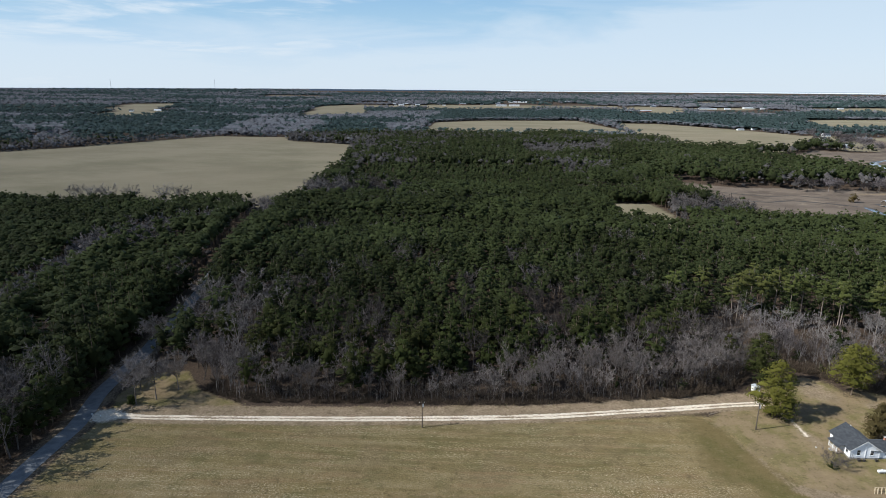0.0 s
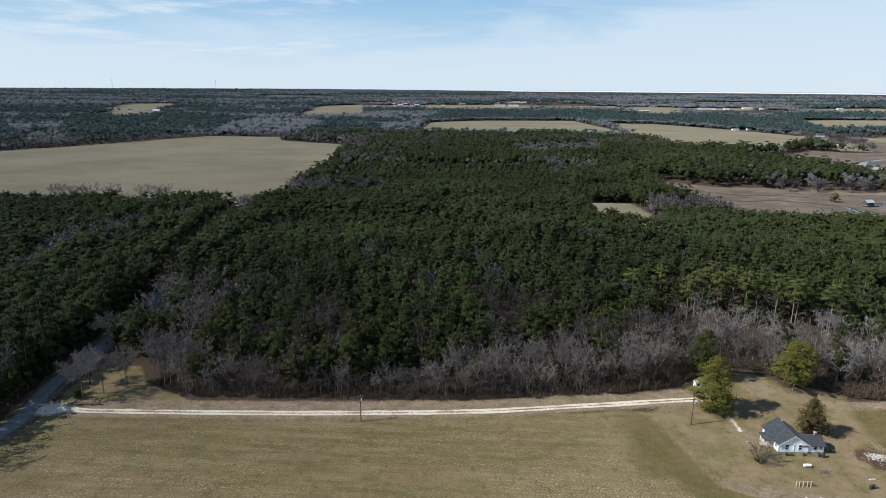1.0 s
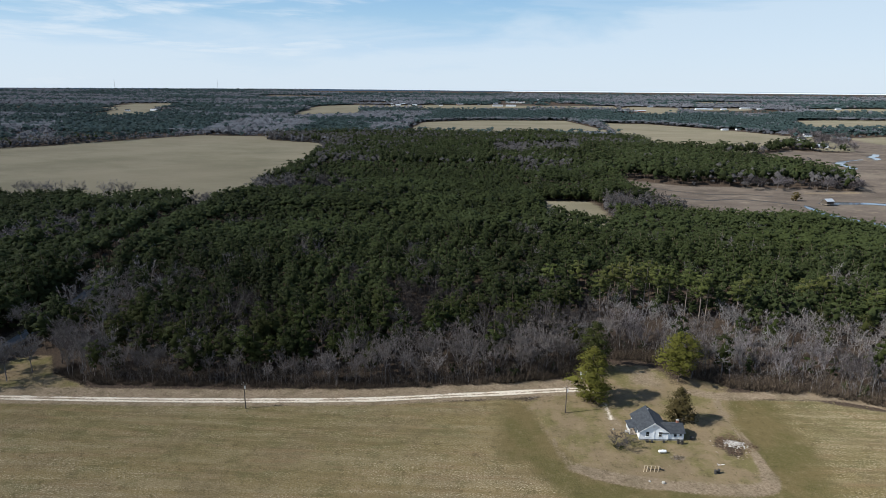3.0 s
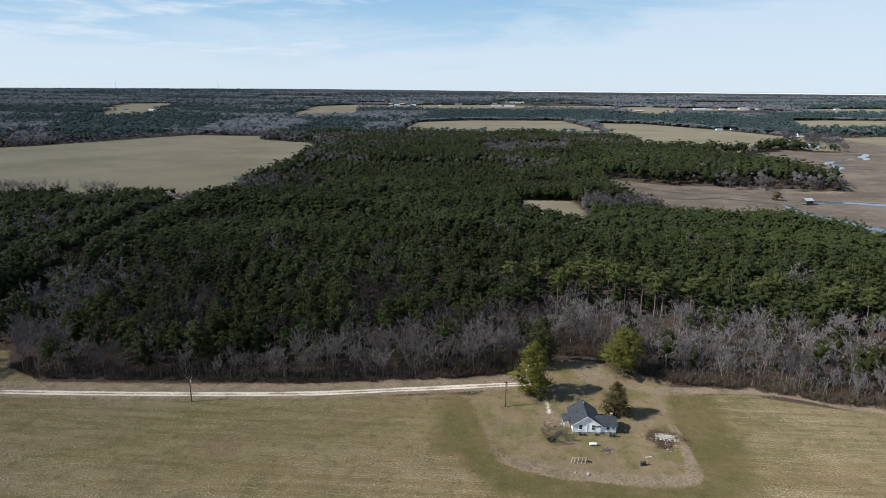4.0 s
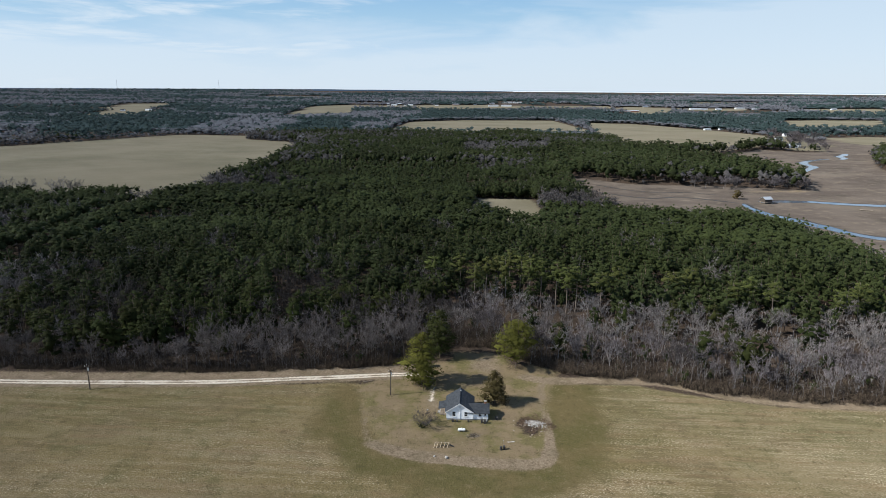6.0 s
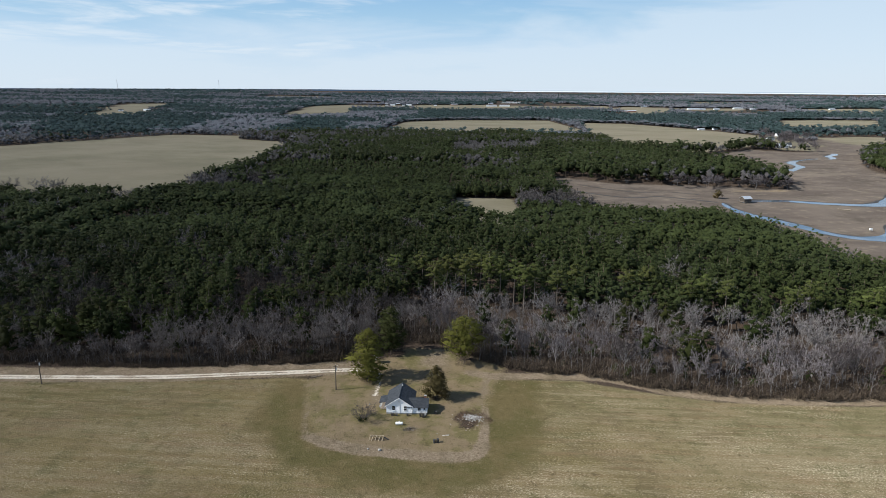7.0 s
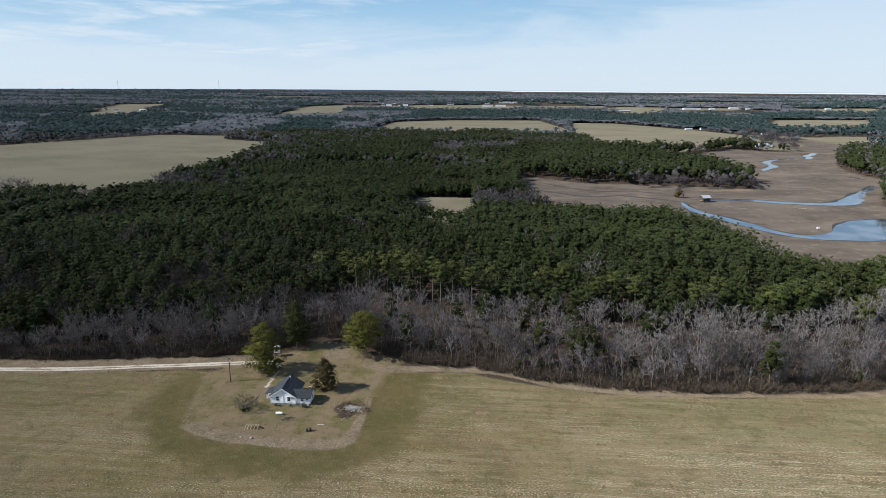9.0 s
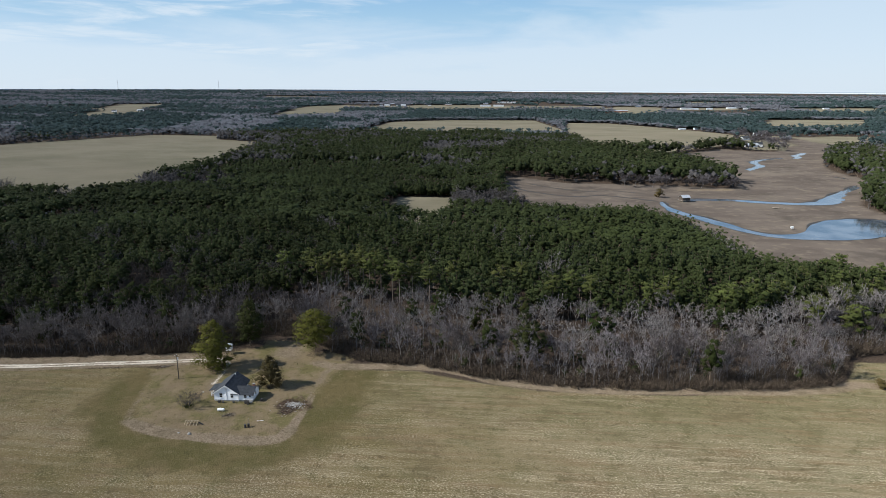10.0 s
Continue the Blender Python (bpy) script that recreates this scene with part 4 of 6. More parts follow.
def grove(x, y, kinds, sizes, name, mats, label, category, tone_size, z_sink=0.0, height=1.0):
    at = np.stack([x, y, rise(x, y) - z_sink], 1)
    # tone also stands in for light: darker west, paler east, belt and strip brightened
    tone = np.clip(-0.45 * ((x > -60) & (x < 96) & (y < 245)) * (mats[0] is m_twig) + 0.07 + 0.42 * rng.random(len(x)) + 0.6 * slow(x, y, tone_size, 31) - 0.08 + 0.70 * np.clip((x - 60) / 130, 0, 1) * np.clip((440 - y) / 150, 0.35, 1) * (y < 440) - 0.42 * np.clip((120 - x) / 60, 0, 1) * (y < 430) * (mats[0] is m_pine) - 0.22 * ((y >= 430) & (y < 1150)) * (mats[0] is m_pine) + 0.6 * inside(LANE_BELT, x, y) * (mats[0] is m_twig) + 0.3 * ((away(MEADOW, x, y) < 36) & (y < 800) & (y > 425)) + 0.34 * ((x < -109) & (y < 372) & (mats[0] is m_pine)) * (away(PAVED, x, y) > 16) + 0.35 * (away(OLD_STRIP, x, y) < 16) - 0.06 * ((x < 150) & (y < 240)) - 0.22 * ((y > 508) & (y < 690) & (x > -160) & (x < 90)) + 0.45 * ((x > 430) & (y > 330) & (y < 900)), 0, 1)
    plant(name, kinds, rng.integers(0, len(kinds), len(x)), at, rng.uniform(*sizes, len(x)) * tallness(x, y) * height, tone, mats, label, category, rng)


def top_thing(name, label, category, group=""):
    return tagged(new(name), label, category, group)


def tri_part(name, V, material, parent, label="", N=None):
    ob = new(name, tri_mesh(name, V, np.zeros(len(V), np.int32), [material], N))
    ob.parent = parent
    return tagged(ob, label)


def pine_thing(H, R, bottom, boughs, n, size, limbs, needles, name="pine_tree", label="tall dark green loblolly pine at the edge of the wood", category="pine tree", group="", **crown):
    ob = top_thing(name, label, category, group)
    tri_part("trunk", pine_stem(rng, H, bottom, limbs, R, 6), m_bark_own, ob)
    V, N = needle_crown(rng, H, R, bottom, boughs, n, size, **crown)
    tri_part("crown", V, needles, ob, "", N)
    return ob


def bare_thing(H, R, limbs, subs, twigs, width=0.024, thick=1.0, low=0.3, twig_material=None, name="bare_tree", label="leafless grey hardwood at the edge of the wood", category="bare tree", group=""):
    a, b = bare_tree(rng, H, R, limbs, subs, twigs, thick, low, width)
    ob = top_thing(name, label, category, group)
    tri_part("trunk", a, m_limb_own, ob)
    tri_part("crown", b, twig_material or m_twig_own, ob)
    return ob


def recolour(ob, name, material):
    """Another material on one part of a thing."""
    for child in ob.children:
        if child.name.split(".")[0] == name:
            child.data.materials[0] = material


def low_back(x, y):
    """Bare trees are lower behind the outer rows, in front of the pines."""
    front = y - np.interp(x, EDGE_X, EDGE_Y)
    return np.where(x > 85, np.interp(front, [8, 26, 42], [1.0, 0.92, 0.80]), 1.0)


def spread(models, x, y, lo, hi, shrink=False):
    """Copies of the model trees at those places; the models take the first ones."""
    for i in range(len(x)):
        m = pose(x[i], y[i], float(rise(x[i], y[i])), 0, 0, rng.uniform(0, 360))
        s = rng.uniform(lo, hi) * (np.interp(x[i], [-78, -62, 0, 40], [1.0, 0.85, 0.8, 1.0]) if shrink else 1.0)
        if shrink:
            s *= low_back(x[i], y[i])
        if i < len(models):
            models[i].matrix_basis = m
            models[i].scale = (s, s, s)
        else:
            ob = copy_thing(models[int(rng.integers(len(models)))], m)
            ob.scale = (s, s, s * rng.uniform(0.92, 1.08))


# near woods: the outermost rows are trees of their own, the rest one mass
x, y = spots(rng, 0, 345, 5.0)
bare = rng.random(len(x)) < bareness(x, y)
keep = ~bare | (rng.random(len(x)) < 0.74) | (x < 80)
x, y, bare = x[keep], y[keep], bare[keep]
front = y - np.interp(x, EDGE_X, EDGE_Y)
mine = (x > -92) & (x < 345) & (y < 230)
order = np.argsort(np.where(mine, front, 1e6))
own = np.zeros(len(x), bool)
for flag, most in ((bare, 200), (~bare, 260)):
    w = [i for i in order if flag[i] and mine[i] and front[i] < 46][:most]
    own[w] = True

pines = [pine_thing(H, R, H * b, 18, 420, 0.36, 10, m_pine_own, group="pines along the wood's edge") for H, R, b in ((15.5, 4.1, 0.26), (14.5, 4.3, 0.22), (16.5, 4.0, 0.32), (12.5, 3.8, 0.14), (14, 3.8, 0.18), (16, 4.4, 0.28))]
w = own & ~bare
spread(pines, x[w], y[w], 0.82, 1.10)
bares = [bare_thing(H, R, 9, 8, 15, width=0.044, thick=0.9, low=0.2, group="bare trees along the wood's edge") for H, R in ((12.5, 3.1), (14, 3.5), (11, 3.0), (13, 3.7), (12, 2.7))]
w = own & bare & (x > 96)
spread(bares, x[w], y[w], 0.60, 1.15, True)
dusky = [bare_thing(H, R, 9, 8, 15, width=0.044, thick=0.9, low=0.2, twig_material=m_dark_twig, label="leafless brown hardwood in the thicket beside the yard", group="brown bare trees along the wood's edge") for H, R in ((12, 3.1), (13.5, 3.5), (10.5, 3.2))]
for ob in dusky:
    recolour(ob, "trunk", m_dark_limb)
w = own & bare & (x <= 96)
spread(dusky, x[w], y[w], 0.75, 1.25, True)

near_pines = [open_pine(H, R, H * b, 12, 190, 0.40, shape=0.38) for H, R, b in ((15.5, 3.9, 0.50), (14.5, 4.2, 0.46), (17, 3.8, 0.55), (14, 4.1, 0.46), (16, 3.7, 0.52))]
low_front = [open_pine(H, 4.0, H * 0.30, 16, 240, 0.40, shape=0.42) for H in (15, 14, 16)]
near_bares = [bare_kind(H, R, 6, 5, 13, 0.062) for H, R in ((13, 3.9), (11.5, 3.6), (14, 4.2), (12.5, 3.4))]
west = (x < -109) & (y < 372)
thin = west & ~bare & (away(PAVED, x, y) >= 26) & (rng.random(len(x)) < 0.42)
x, y, bare, front, own, west = (v[~thin] for v in (x, y, bare, front, own, west))
beside = west & (away(PAVED, x, y) < 26)  # boughs hang low over the lane
low_pines = [open_pine(H, 4.8, H * 0.12, 20, 330, 0.42, shape=0.45) for H in (15, 14, 16)]
broad_pines = [open_pine(H, R, H * 0.45, 14, 260, 0.44, shape=0.38, flat=0.5, clump=0.30) for H, R in ((14.5, 5.2), (13.5, 5.6), (15.5, 5.0))]
w = ~own & ~bare & beside
grove(x[w], y[w], low_pines, (0.8, 1.15), "pine_wood", [m_pine, m_bark], "dark pines with low boughs beside the lane", "pine wood", 30)
w = ~own & ~bare & west & ~beside
grove(x[w], y[w], broad_pines, (0.8, 1.15), "pine_wood", [m_pine, m_bark], "broad-crowned old pines west of the lane", "pine wood", 30)
outer = front < 66
w = ~own & ~bare & ~west & outer
grove(x[w], y[w], low_front, (0.76, 1.16), "pine_wood", [m_pine, m_bark], "outer pines of the wood with foliage low down", "pine wood", 45)
w = ~own & ~bare & ~west & ~outer
grove(x[w], y[w], near_pines, (0.76, 1.16), "pine_wood", [m_pine, m_bark], "dense dark green pine wood behind the field", "pine wood", 45)
w = ~own & bare
grove(x[w], y[w], near_bares, (0.62, 1.28), "bare_wood", [m_twig, m_limb], "leafless grey-brown hardwoods among the pines", "bare wood", 12, height=np.where(y[w] < 245, low_back(x[w], y[w]), 1.0))

# slim bare saplings in the outermost row
sx = np.r_[rng.uniform(-76, 60, 190), rng.uniform(60, 340, 210)]
sy = np.interp(sx, EDGE_X, EDGE_Y) + 0.3 + 7.5 * rng.random(400) ** 1.3
ok = wooded(sx, sy + 0.5)
saplings = [bare_kind(H, R, 4, 2, 9, 0.03) for H, R in ((7.5, 1.6), (6.5, 1.8), (8.5, 1.7))]
grove(sx[ok], sy[ok], saplings, (0.4, 1.2), "sapling_thicket", [m_twig, m_limb], "thicket of slim leafless saplings at the wood's edge", "thicket", 16)

# grey understorey between the bare trees
ux = np.r_[rng.uniform(85, 345, 640), rng.uniform(-60, 85, 400)]
uy = np.interp(ux, EDGE_X, EDGE_Y) + 0.5 + 40 * rng.random(1040) ** 1.8 * np.interp(ux, [-60, 10, 60, 95], [0.12, 0.3, 0.6, 1.0])
ok = wooded(ux, uy)
shrubs_bare = [bare_kind(H, R, 4, 2, 6, 0.06) for H, R in ((4.5, 1.9), (5.5, 2.1), (3.6, 1.8))]
grove(ux[ok], uy[ok], shrubs_bare, (0.6, 1.3), "understorey", [m_brush, m_limb], "brown leafless shrubs under the bare trees", "shrubs", 18)

# undergrowth under the outer trees
brush = [(brush_clump(rng, 3.0, 1.8, 34, 0.20), np.zeros(68, np.int32)) for _ in range(3)]
bx = np.r_[rng.uniform(-80, 60, 650), rng.uniform(60, 345, 1100)]
by = np.interp(bx, EDGE_X, EDGE_Y) - 1.0 + np.where(bx > 60, 11.0, 7.0) * rng.random(1750) ** 1.6
ok = wooded(bx, by + 1.5) & (away(TRACK_S, bx, by) > 4)
lx = rng.uniform(-122, -110, 160)
ly = rng.uniform(104, 190, 160)
bx, by = np.r_[bx[ok], lx], np.r_[by[ok], ly]
ok = away(PAVED, bx, by) > 4.5
bx, by = bx[ok], by[ok]
low_side = bx < 60
grove(bx[low_side], by[low_side], brush, (0.25, 0.8), "undergrowth", [m_brush], "low brown undergrowth under the pines", "undergrowth", 14)
grove(bx[~low_side], by[~low_side], brush, (0.7, 1.5), "undergrowth", [m_brush], "brown tangled undergrowth along the wood's edge", "undergrowth", 14)

ex = rng.uniform(40, 345, 90)
ey = np.interp(ex, EDGE_X, EDGE_Y) + 1 + 30 * rng.random(90)
ok = wooded(ex, ey)
hollies = [leafy(needle_crown(rng, 5.5, 2.1, 0.4, 8, 150, 0.24), pine_stem(rng, 5.5, 0.4, 0, 2.1)) for _ in range(3)]
grove(ex[ok], ey[ok], hollies, (0.5, 1.25), "evergreen_shrubs", [m_pine, m_bark], "dark evergreen shrubs among the bare trees", "shrubs", 20)

# middle distance
x, y = spots(rng, 345, 620, 4.3)
bare = rng.random(len(x)) < bareness(x, y)
mid_pines = [open_pine(H, R, H * b, 6, 34, 0.58, sides=2, core=0.5, shape=0.38, clump=0.38, lump=0.25, up=0.65) for H, R, b in ((15.2, 4.0, 0.55), (14.6, 4.2, 0.52), (15.7, 3.9, 0.58), (15, 3.8, 0.54))]
mid_bares = [bare_kind(H, R, 4, 2, 8, 0.14) for H, R in ((12, 3.4), (11, 3.2))]
shore = (away(MARSH + MARSH[:1], x, y) < 16) | ((x > 84) & (x < 188) & (y > 480) & (y < 545))
shore_pines = [open_pine(H, 4.4, H * 0.10, 9, 50, 0.62, sides=2, core=0.6, shape=0.5, clump=0.36, lump=0.4) for H in (14, 12.5, 15)]
w = ~bare & shore
grove(x[w], y[w], shore_pines, (0.7, 1.05), "pine_wood", [m_pine, m_bark], "pines with low foliage round the marsh", "pine wood", 40)
w = ~bare & ~shore
grove(x[w], y[w], mid_pines, (0.84, 1.10), "pine_wood", [m_pine, m_bark], "even-aged dark green pine plantation", "pine wood", 60)
grove(x[bare], y[bare], mid_bares, (0.8, 1.15), "bare_wood", [m_twig, m_limb], "leafless grey hardwoods among the pines", "bare wood", 40)
twig_haze = [needle_crown(rng, H, 4.0, 0.15 * H, 4, 44, 0.36, 0.4, 0.0, clump=0.42, lump=0.3, flat=0.8, up=0.4) for H in (11, 12, 10.5)]
grove(x[bare], y[bare], [(V, np.zeros(len(V), np.int32), N) for V, N in twig_haze], (0.75, 1.1), "bare_wood", [m_mid_twig], "dense fine twigs of the leafless hardwoods", "bare wood", 40)

x, y = spots(rng, 620, 1150, 6.2)
keep = ~((x > 170) & (x < 430) & (y > 540) & (y < 900)) | (rng.random(len(x)) < 0.68)  # wider, older crowns on the point in the marsh
x, y = x[keep], y[keep]
bare = rng.random(len(x)) < bareness(x, y)
far_pines = [open_pine(H * 0.97, R * 1.35, H * 0.22, 3, 18, 0.90, sides=2, core=0.6, shape=0.36, clump=0.5, lump=0.3, up=0.7, flat=0.5) for H, R in ((15, 3.4), (14, 3.6), (16.5, 3.3))]
grove(x[~bare], y[~bare], far_pines, (0.85, 1.15), "pine_wood", [m_pine, m_bark], "distant dark green pine wood", "pine wood", 80)


def far_crown(H, R, n, size, bottom=0.15, boughs=1, up=0.9):
    """One crown, or a few together, of a far wood."""
    V, N = needle_crown(rng, H, R, bottom * H, boughs, n, size, 0.36, 0.0, clump=0.70, lump=0.3, flat=0.6, up=up)
    return V, np.zeros(len(V), np.int32), N


far_bares = [far_crown(H, 4.4, 16, 0.9, 0.08, 3, 0.6) for H in (12.5, 11, 13)]
for line, count in ((MEADOW[6:13], 330), (STRIP[1:4], 120), (FAR_FIELD[1:7], 190)):  # bare trees along the far sides of the fields
    row = np.array(smooth(line, 3.0))
    row = row[rng.integers(0, len(row), count)] + rng.normal(0, 7, (count, 2))
    row = row[wooded(row[:, 0], row[:, 1])]
    grove(row[:, 0], row[:, 1], far_bares, (0.45, 1.0), "bare_wood", [m_hazy_twig], "row of leafless grey trees along a far field", "bare wood", 60)
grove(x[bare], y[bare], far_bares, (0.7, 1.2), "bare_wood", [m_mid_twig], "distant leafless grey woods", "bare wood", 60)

x, y = spots(rng, 1150, 2500, 11.5)
bare = rng.random(len(x)) < bareness(x, y)
green = [far_crown(15.5, 6.8, 9, 2.0, up=1.3) for _ in range(4)]
grey = [far_crown(13.5, 6.8, 9, 2.0, up=1.3) for _ in range(4)]
grove(x[~bare], y[~bare], green, (0.8, 1.2), "pine_wood", [m_hazy_pine], "far dark pine woods", "pine wood", 140)
grove(x[bare], y[bare], grey, (0.7, 1.15), "bare_wood", [m_hazy_twig], "far leafless grey woods", "bare wood", 110)


def skyline_bare(x, y):
    """Chance that a tree is leafless in the farthest woods."""
    return np.where(slow(x * 0.3, y, 110, 45) > 0.55, 0.95, 0.04)


x, y = spots(rng, 2500, 4850, 24)
keep = slow(x, y, 210, 41) + 0.4 * slow(x, y, 70, 42) > 0.30
x, y = x[keep], y[keep]
bare = rng.random(len(x)) < skyline_bare(x, y)
green = [far_crown(13, 14, 7, 3.6, up=1.8) for _ in range(4)]
grey = [far_crown(11, 14, 7, 3.6, up=1.8) for _ in range(4)]
grove(x[~bare], y[~bare], green, (0.8, 1.25), "pine_wood", [m_hazy_pine], "woods along the skyline", "pine wood", 300)
grove(x[bare], y[bare], grey, (0.8, 1.1), "bare_wood", [m_hazy_twig], "grey woods along the skyline", "bare wood", 300)


def canopy(y0, y1, step, height, grey_of, label):
    """The closed roof of leaf and twig under the highest crowns of the far woods."""
    xs = np.arange(-0.80 * y1 - 60, 0.60 * y1 + 220, step)
    ys = np.arange(y0, y1, step)
    X_, Y_ = np.meshgrid(xs, ys)
    X_ = X_ + rng.uniform(-0.3, 0.3, X_.shape) * step
    Y_ = Y_ + rng.uniform(-0.3, 0.3, Y_.shape) * step
    d = np.hypot(X_ - 87, Y_ + 10)
    ok = wooded(X_, Y_) & (d > y0) & (d < y1) & (X_ > -0.81 * Y_ - 32) & (X_ < 196 + 0.60 * Y_) & ~((d > 4380) & (X_ - 90 > -0.28 * Y_)) & ~((X_ > 450) & (Y_ < 1300))
    Z_ = rise(X_, Y_) + ok * height * (0.60 + 0.22 * slow(X_, Y_, 40, 81) + 0.34 * rng.random(X_.shape))
    k = np.arange(X_.size).reshape(X_.shape)
    quads = np.stack([k[:-1, :-1], k[:-1, 1:], k[1:, 1:], k[1:, :-1]], -1).reshape(-1, 4)
    quads = quads[ok.ravel()[quads].all(1)]
    T = np.concatenate([quads[:, [0, 1, 2]], quads[:, [0, 2, 3]]])
    P = np.stack([X_, Y_, Z_], -1).reshape(-1, 3)
    used, T = np.unique(T, return_inverse=True)
    T, P = T.reshape(-1, 3), P[used]
    mid = P[T].mean(1)
    grey_ = rng.random(len(T)) < grey_of(mid[:, 0], mid[:, 1])
    tone = np.clip(0.35 * rng.random(len(T)) + 0.6 * slow(mid[:, 0], mid[:, 1], 140, 31), 0, 1)
    me = indexed_mesh("far_canopy", P, T, grey_.astype(np.int32), [m_hazy_pine, m_hazy_twig], tone)
    tagged(new("far_canopy", me), label, "woods", kind="stuff")


canopy(1150, 2500, 14, 7, bareness, "closed canopy of the far pine and hardwood woods")
canopy(2500, 4850, 32, 6, skyline_bare, "closed canopy of the woods along the skyline")

# ---------------------------------------------------------------- trees that stand alone
rng = np.random.default_rng(101)
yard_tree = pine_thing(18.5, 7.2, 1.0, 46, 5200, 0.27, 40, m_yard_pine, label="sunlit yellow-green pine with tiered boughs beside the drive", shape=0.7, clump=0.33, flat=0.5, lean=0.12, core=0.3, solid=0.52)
yard_tree.matrix_basis = pose(84.6, 162.4, 0)
yard_tree = pine_thing(18.5, 6.0, 2.5, 34, 3000, 0.28, 30, m_pine_own, label="dark green pine standing behind the sunlit one", shape=0.65, clump=0.34, flat=0.55, core=0.3, solid=0.55)
yard_tree.matrix_basis = pose(88.5, 182.0, 0)
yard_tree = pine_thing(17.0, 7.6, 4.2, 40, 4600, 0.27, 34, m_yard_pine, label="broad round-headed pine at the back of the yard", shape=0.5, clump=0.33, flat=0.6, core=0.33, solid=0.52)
yard_tree.matrix_basis = pose(113.4, 176.8, 0)
yard_tree = bare_thing(11, 3.4, 8, 6, 7, label="leafless tree beside the broad yard pine")
yard_tree.matrix_basis = pose(118.4, 179.8, 0)
yard_tree = pine_thing(10.8, 5.0, 0.4, 34, 3600, 0.20, 20, m_cedar, name="cedar_tree", label="small rusty green cedar close behind the house", category="cedar tree", shape=0.85, clump=0.30, flat=0.8, core=0.42, solid=0.6)
yard_tree.matrix_basis = pose(106.6, 152.2, 0)
shrub = bare_thing(3.2, 3.4, 12, 9, 12, 0.026, 1.6, 0.08, twig_material=m_dark_twig, name="bare_shrub", label="low spreading leafless shrub on the lawn", category="shrub")
tri_part("undergrowth", brush_clump(rng, 1.2, 1.3, 90, 0.16), m_pine_own, shrub, "dark evergreen growth at its foot")
recolour(shrub, "trunk", m_dark_limb)
shrub.matrix_basis = pose(87.6, 138.0, 0)
for px, py, h in ((-95.6, 157.6, 13), (-91.4, 161, 11.2), (-87.8, 167.4, 11.2), (-107, 192.5, 12), (-98.6, 166, 11), (-84, 178, 9)):
    yard_tree = bare_thing(h, h * 0.40, 13, 10, 15, width=0.040, thick=1.3, low=0.34, twig_material=m_limb_own, label="leafless yard tree on the grass by the lane junction", group="bare trees by the junction")
    recolour(yard_tree, "trunk", m_dark_limb)
    yard_tree.matrix_basis = pose(px, py, 0)
shrub = pine_thing(3.4, 2.3, 0.2, 10, 260, 0.26, 4, m_pine_own, name="evergreen_shrub", label="dark evergreen shrub at the foot of a bare tree", category="shrub", shape=0.6)
shrub.matrix_basis = pose(-96.9, 157.4, 0)
for px, py, h in ((99, 232, 19), (103, 237, 20), (107, 240, 20), (111, 235, 20), (117, 238, 21), (121, 233, 21), (125.6, 234, 21), (131, 230, 21), (134.6, 225, 20), (139, 231, 19), (147.5, 223, 19), (113, 250, 20), (121, 245, 20), (81, 245, 18), (92, 246, 19), (176, 231, 18), (184, 234, 19), (196, 222, 17), (204, 226, 18), (211, 221, 18), (232, 214, 18), (240, 218, 19), (262, 216, 18), (270, 219, 19), (156, 236, 18)):
    yard_tree = pine_thing(h * 1.06, 4.9, h * 0.62, 16, 380, 0.38, 10, m_tall_pine, label="tall pine with a long bare trunk and a high crown", group="tall pines behind the bare trees", flat=0.4, core=0.25, shape=0.36)
    recolour(yard_tree, "trunk", m_pale_bark)
    yard_tree.matrix_basis = pose(px, py, 0)
for px, py, h in ((298, 242, 19), (314, 256, 19), (323, 262, 20), (324, 244, 19), (305, 220, 18), (319, 229, 19), (282, 225, 18), (271, 217, 18), (301, 204, 16), (290, 211, 17), (311, 238, 19), (334, 252, 19), (330, 222, 18), (262, 222, 17), (315, 206, 17)):
    yard_tree = pine_thing(h, 6.2, h * 0.38, 22, 560, 0.42, 12, m_tall_pine, label="broad light green pine near the marsh", group="light green pines near the marsh", flat=0.45, core=0.3, shape=0.42)
    yard_tree.matrix_basis = pose(px, py, 0)
bush = pine_thing(3.2, 4.0, 0.1, 14, 420, 0.26, 8, m_cedar, name="bush", label="rounded brown-green bush beside the field path", category="bush", core=0.7, shape=0.4)
bush.matrix_basis = pose(292.5, 168.5, 0)
for px, py, h in ((-111.5, 136.5, 15), (-112.5, 143, 17), (-114, 131, 16), (-113, 149, 15)):
    yard_tree = pine_thing(h, 5.2, h * 0.2, 20, 420, 0.38, 16, m_pine_own, label="dark pine leaning over the lane", group="pines beside the lane", shape=0.45)
    yard_tree.matrix_basis = pose(px, py, 0)
for px, py, h in ((-290, 440, 18), (-277, 441, 17), (-268, 441, 18), (-250, 442, 17), (-226, 444, 18), (-214, 445, 17)):
    yard_tree = bare_thing(h, h * 0.4, 9, 7, 12, width=0.09, thick=1.5, twig_material=m_limb_own, label="leafless tree rising above the pines at the meadow's edge", group="bare trees at the meadow")
    yard_tree.matrix_basis = pose(px, py, 0)
for k in range(16):
    h = rng.uniform(8, 12)
    yard_tree = bare_thing(h, h * 0.45, 9, 7, 16, width=0.10, thick=1.0, low=0.2, twig_material=m_twig_own, label="leafless grey tree at the foot of the wooded point", group="bare trees by the marsh")
    yard_tree.matrix_basis = pose(292 + 6.6 * k + rng.uniform(-3, 3), rng.uniform(572, 590), -1.2)
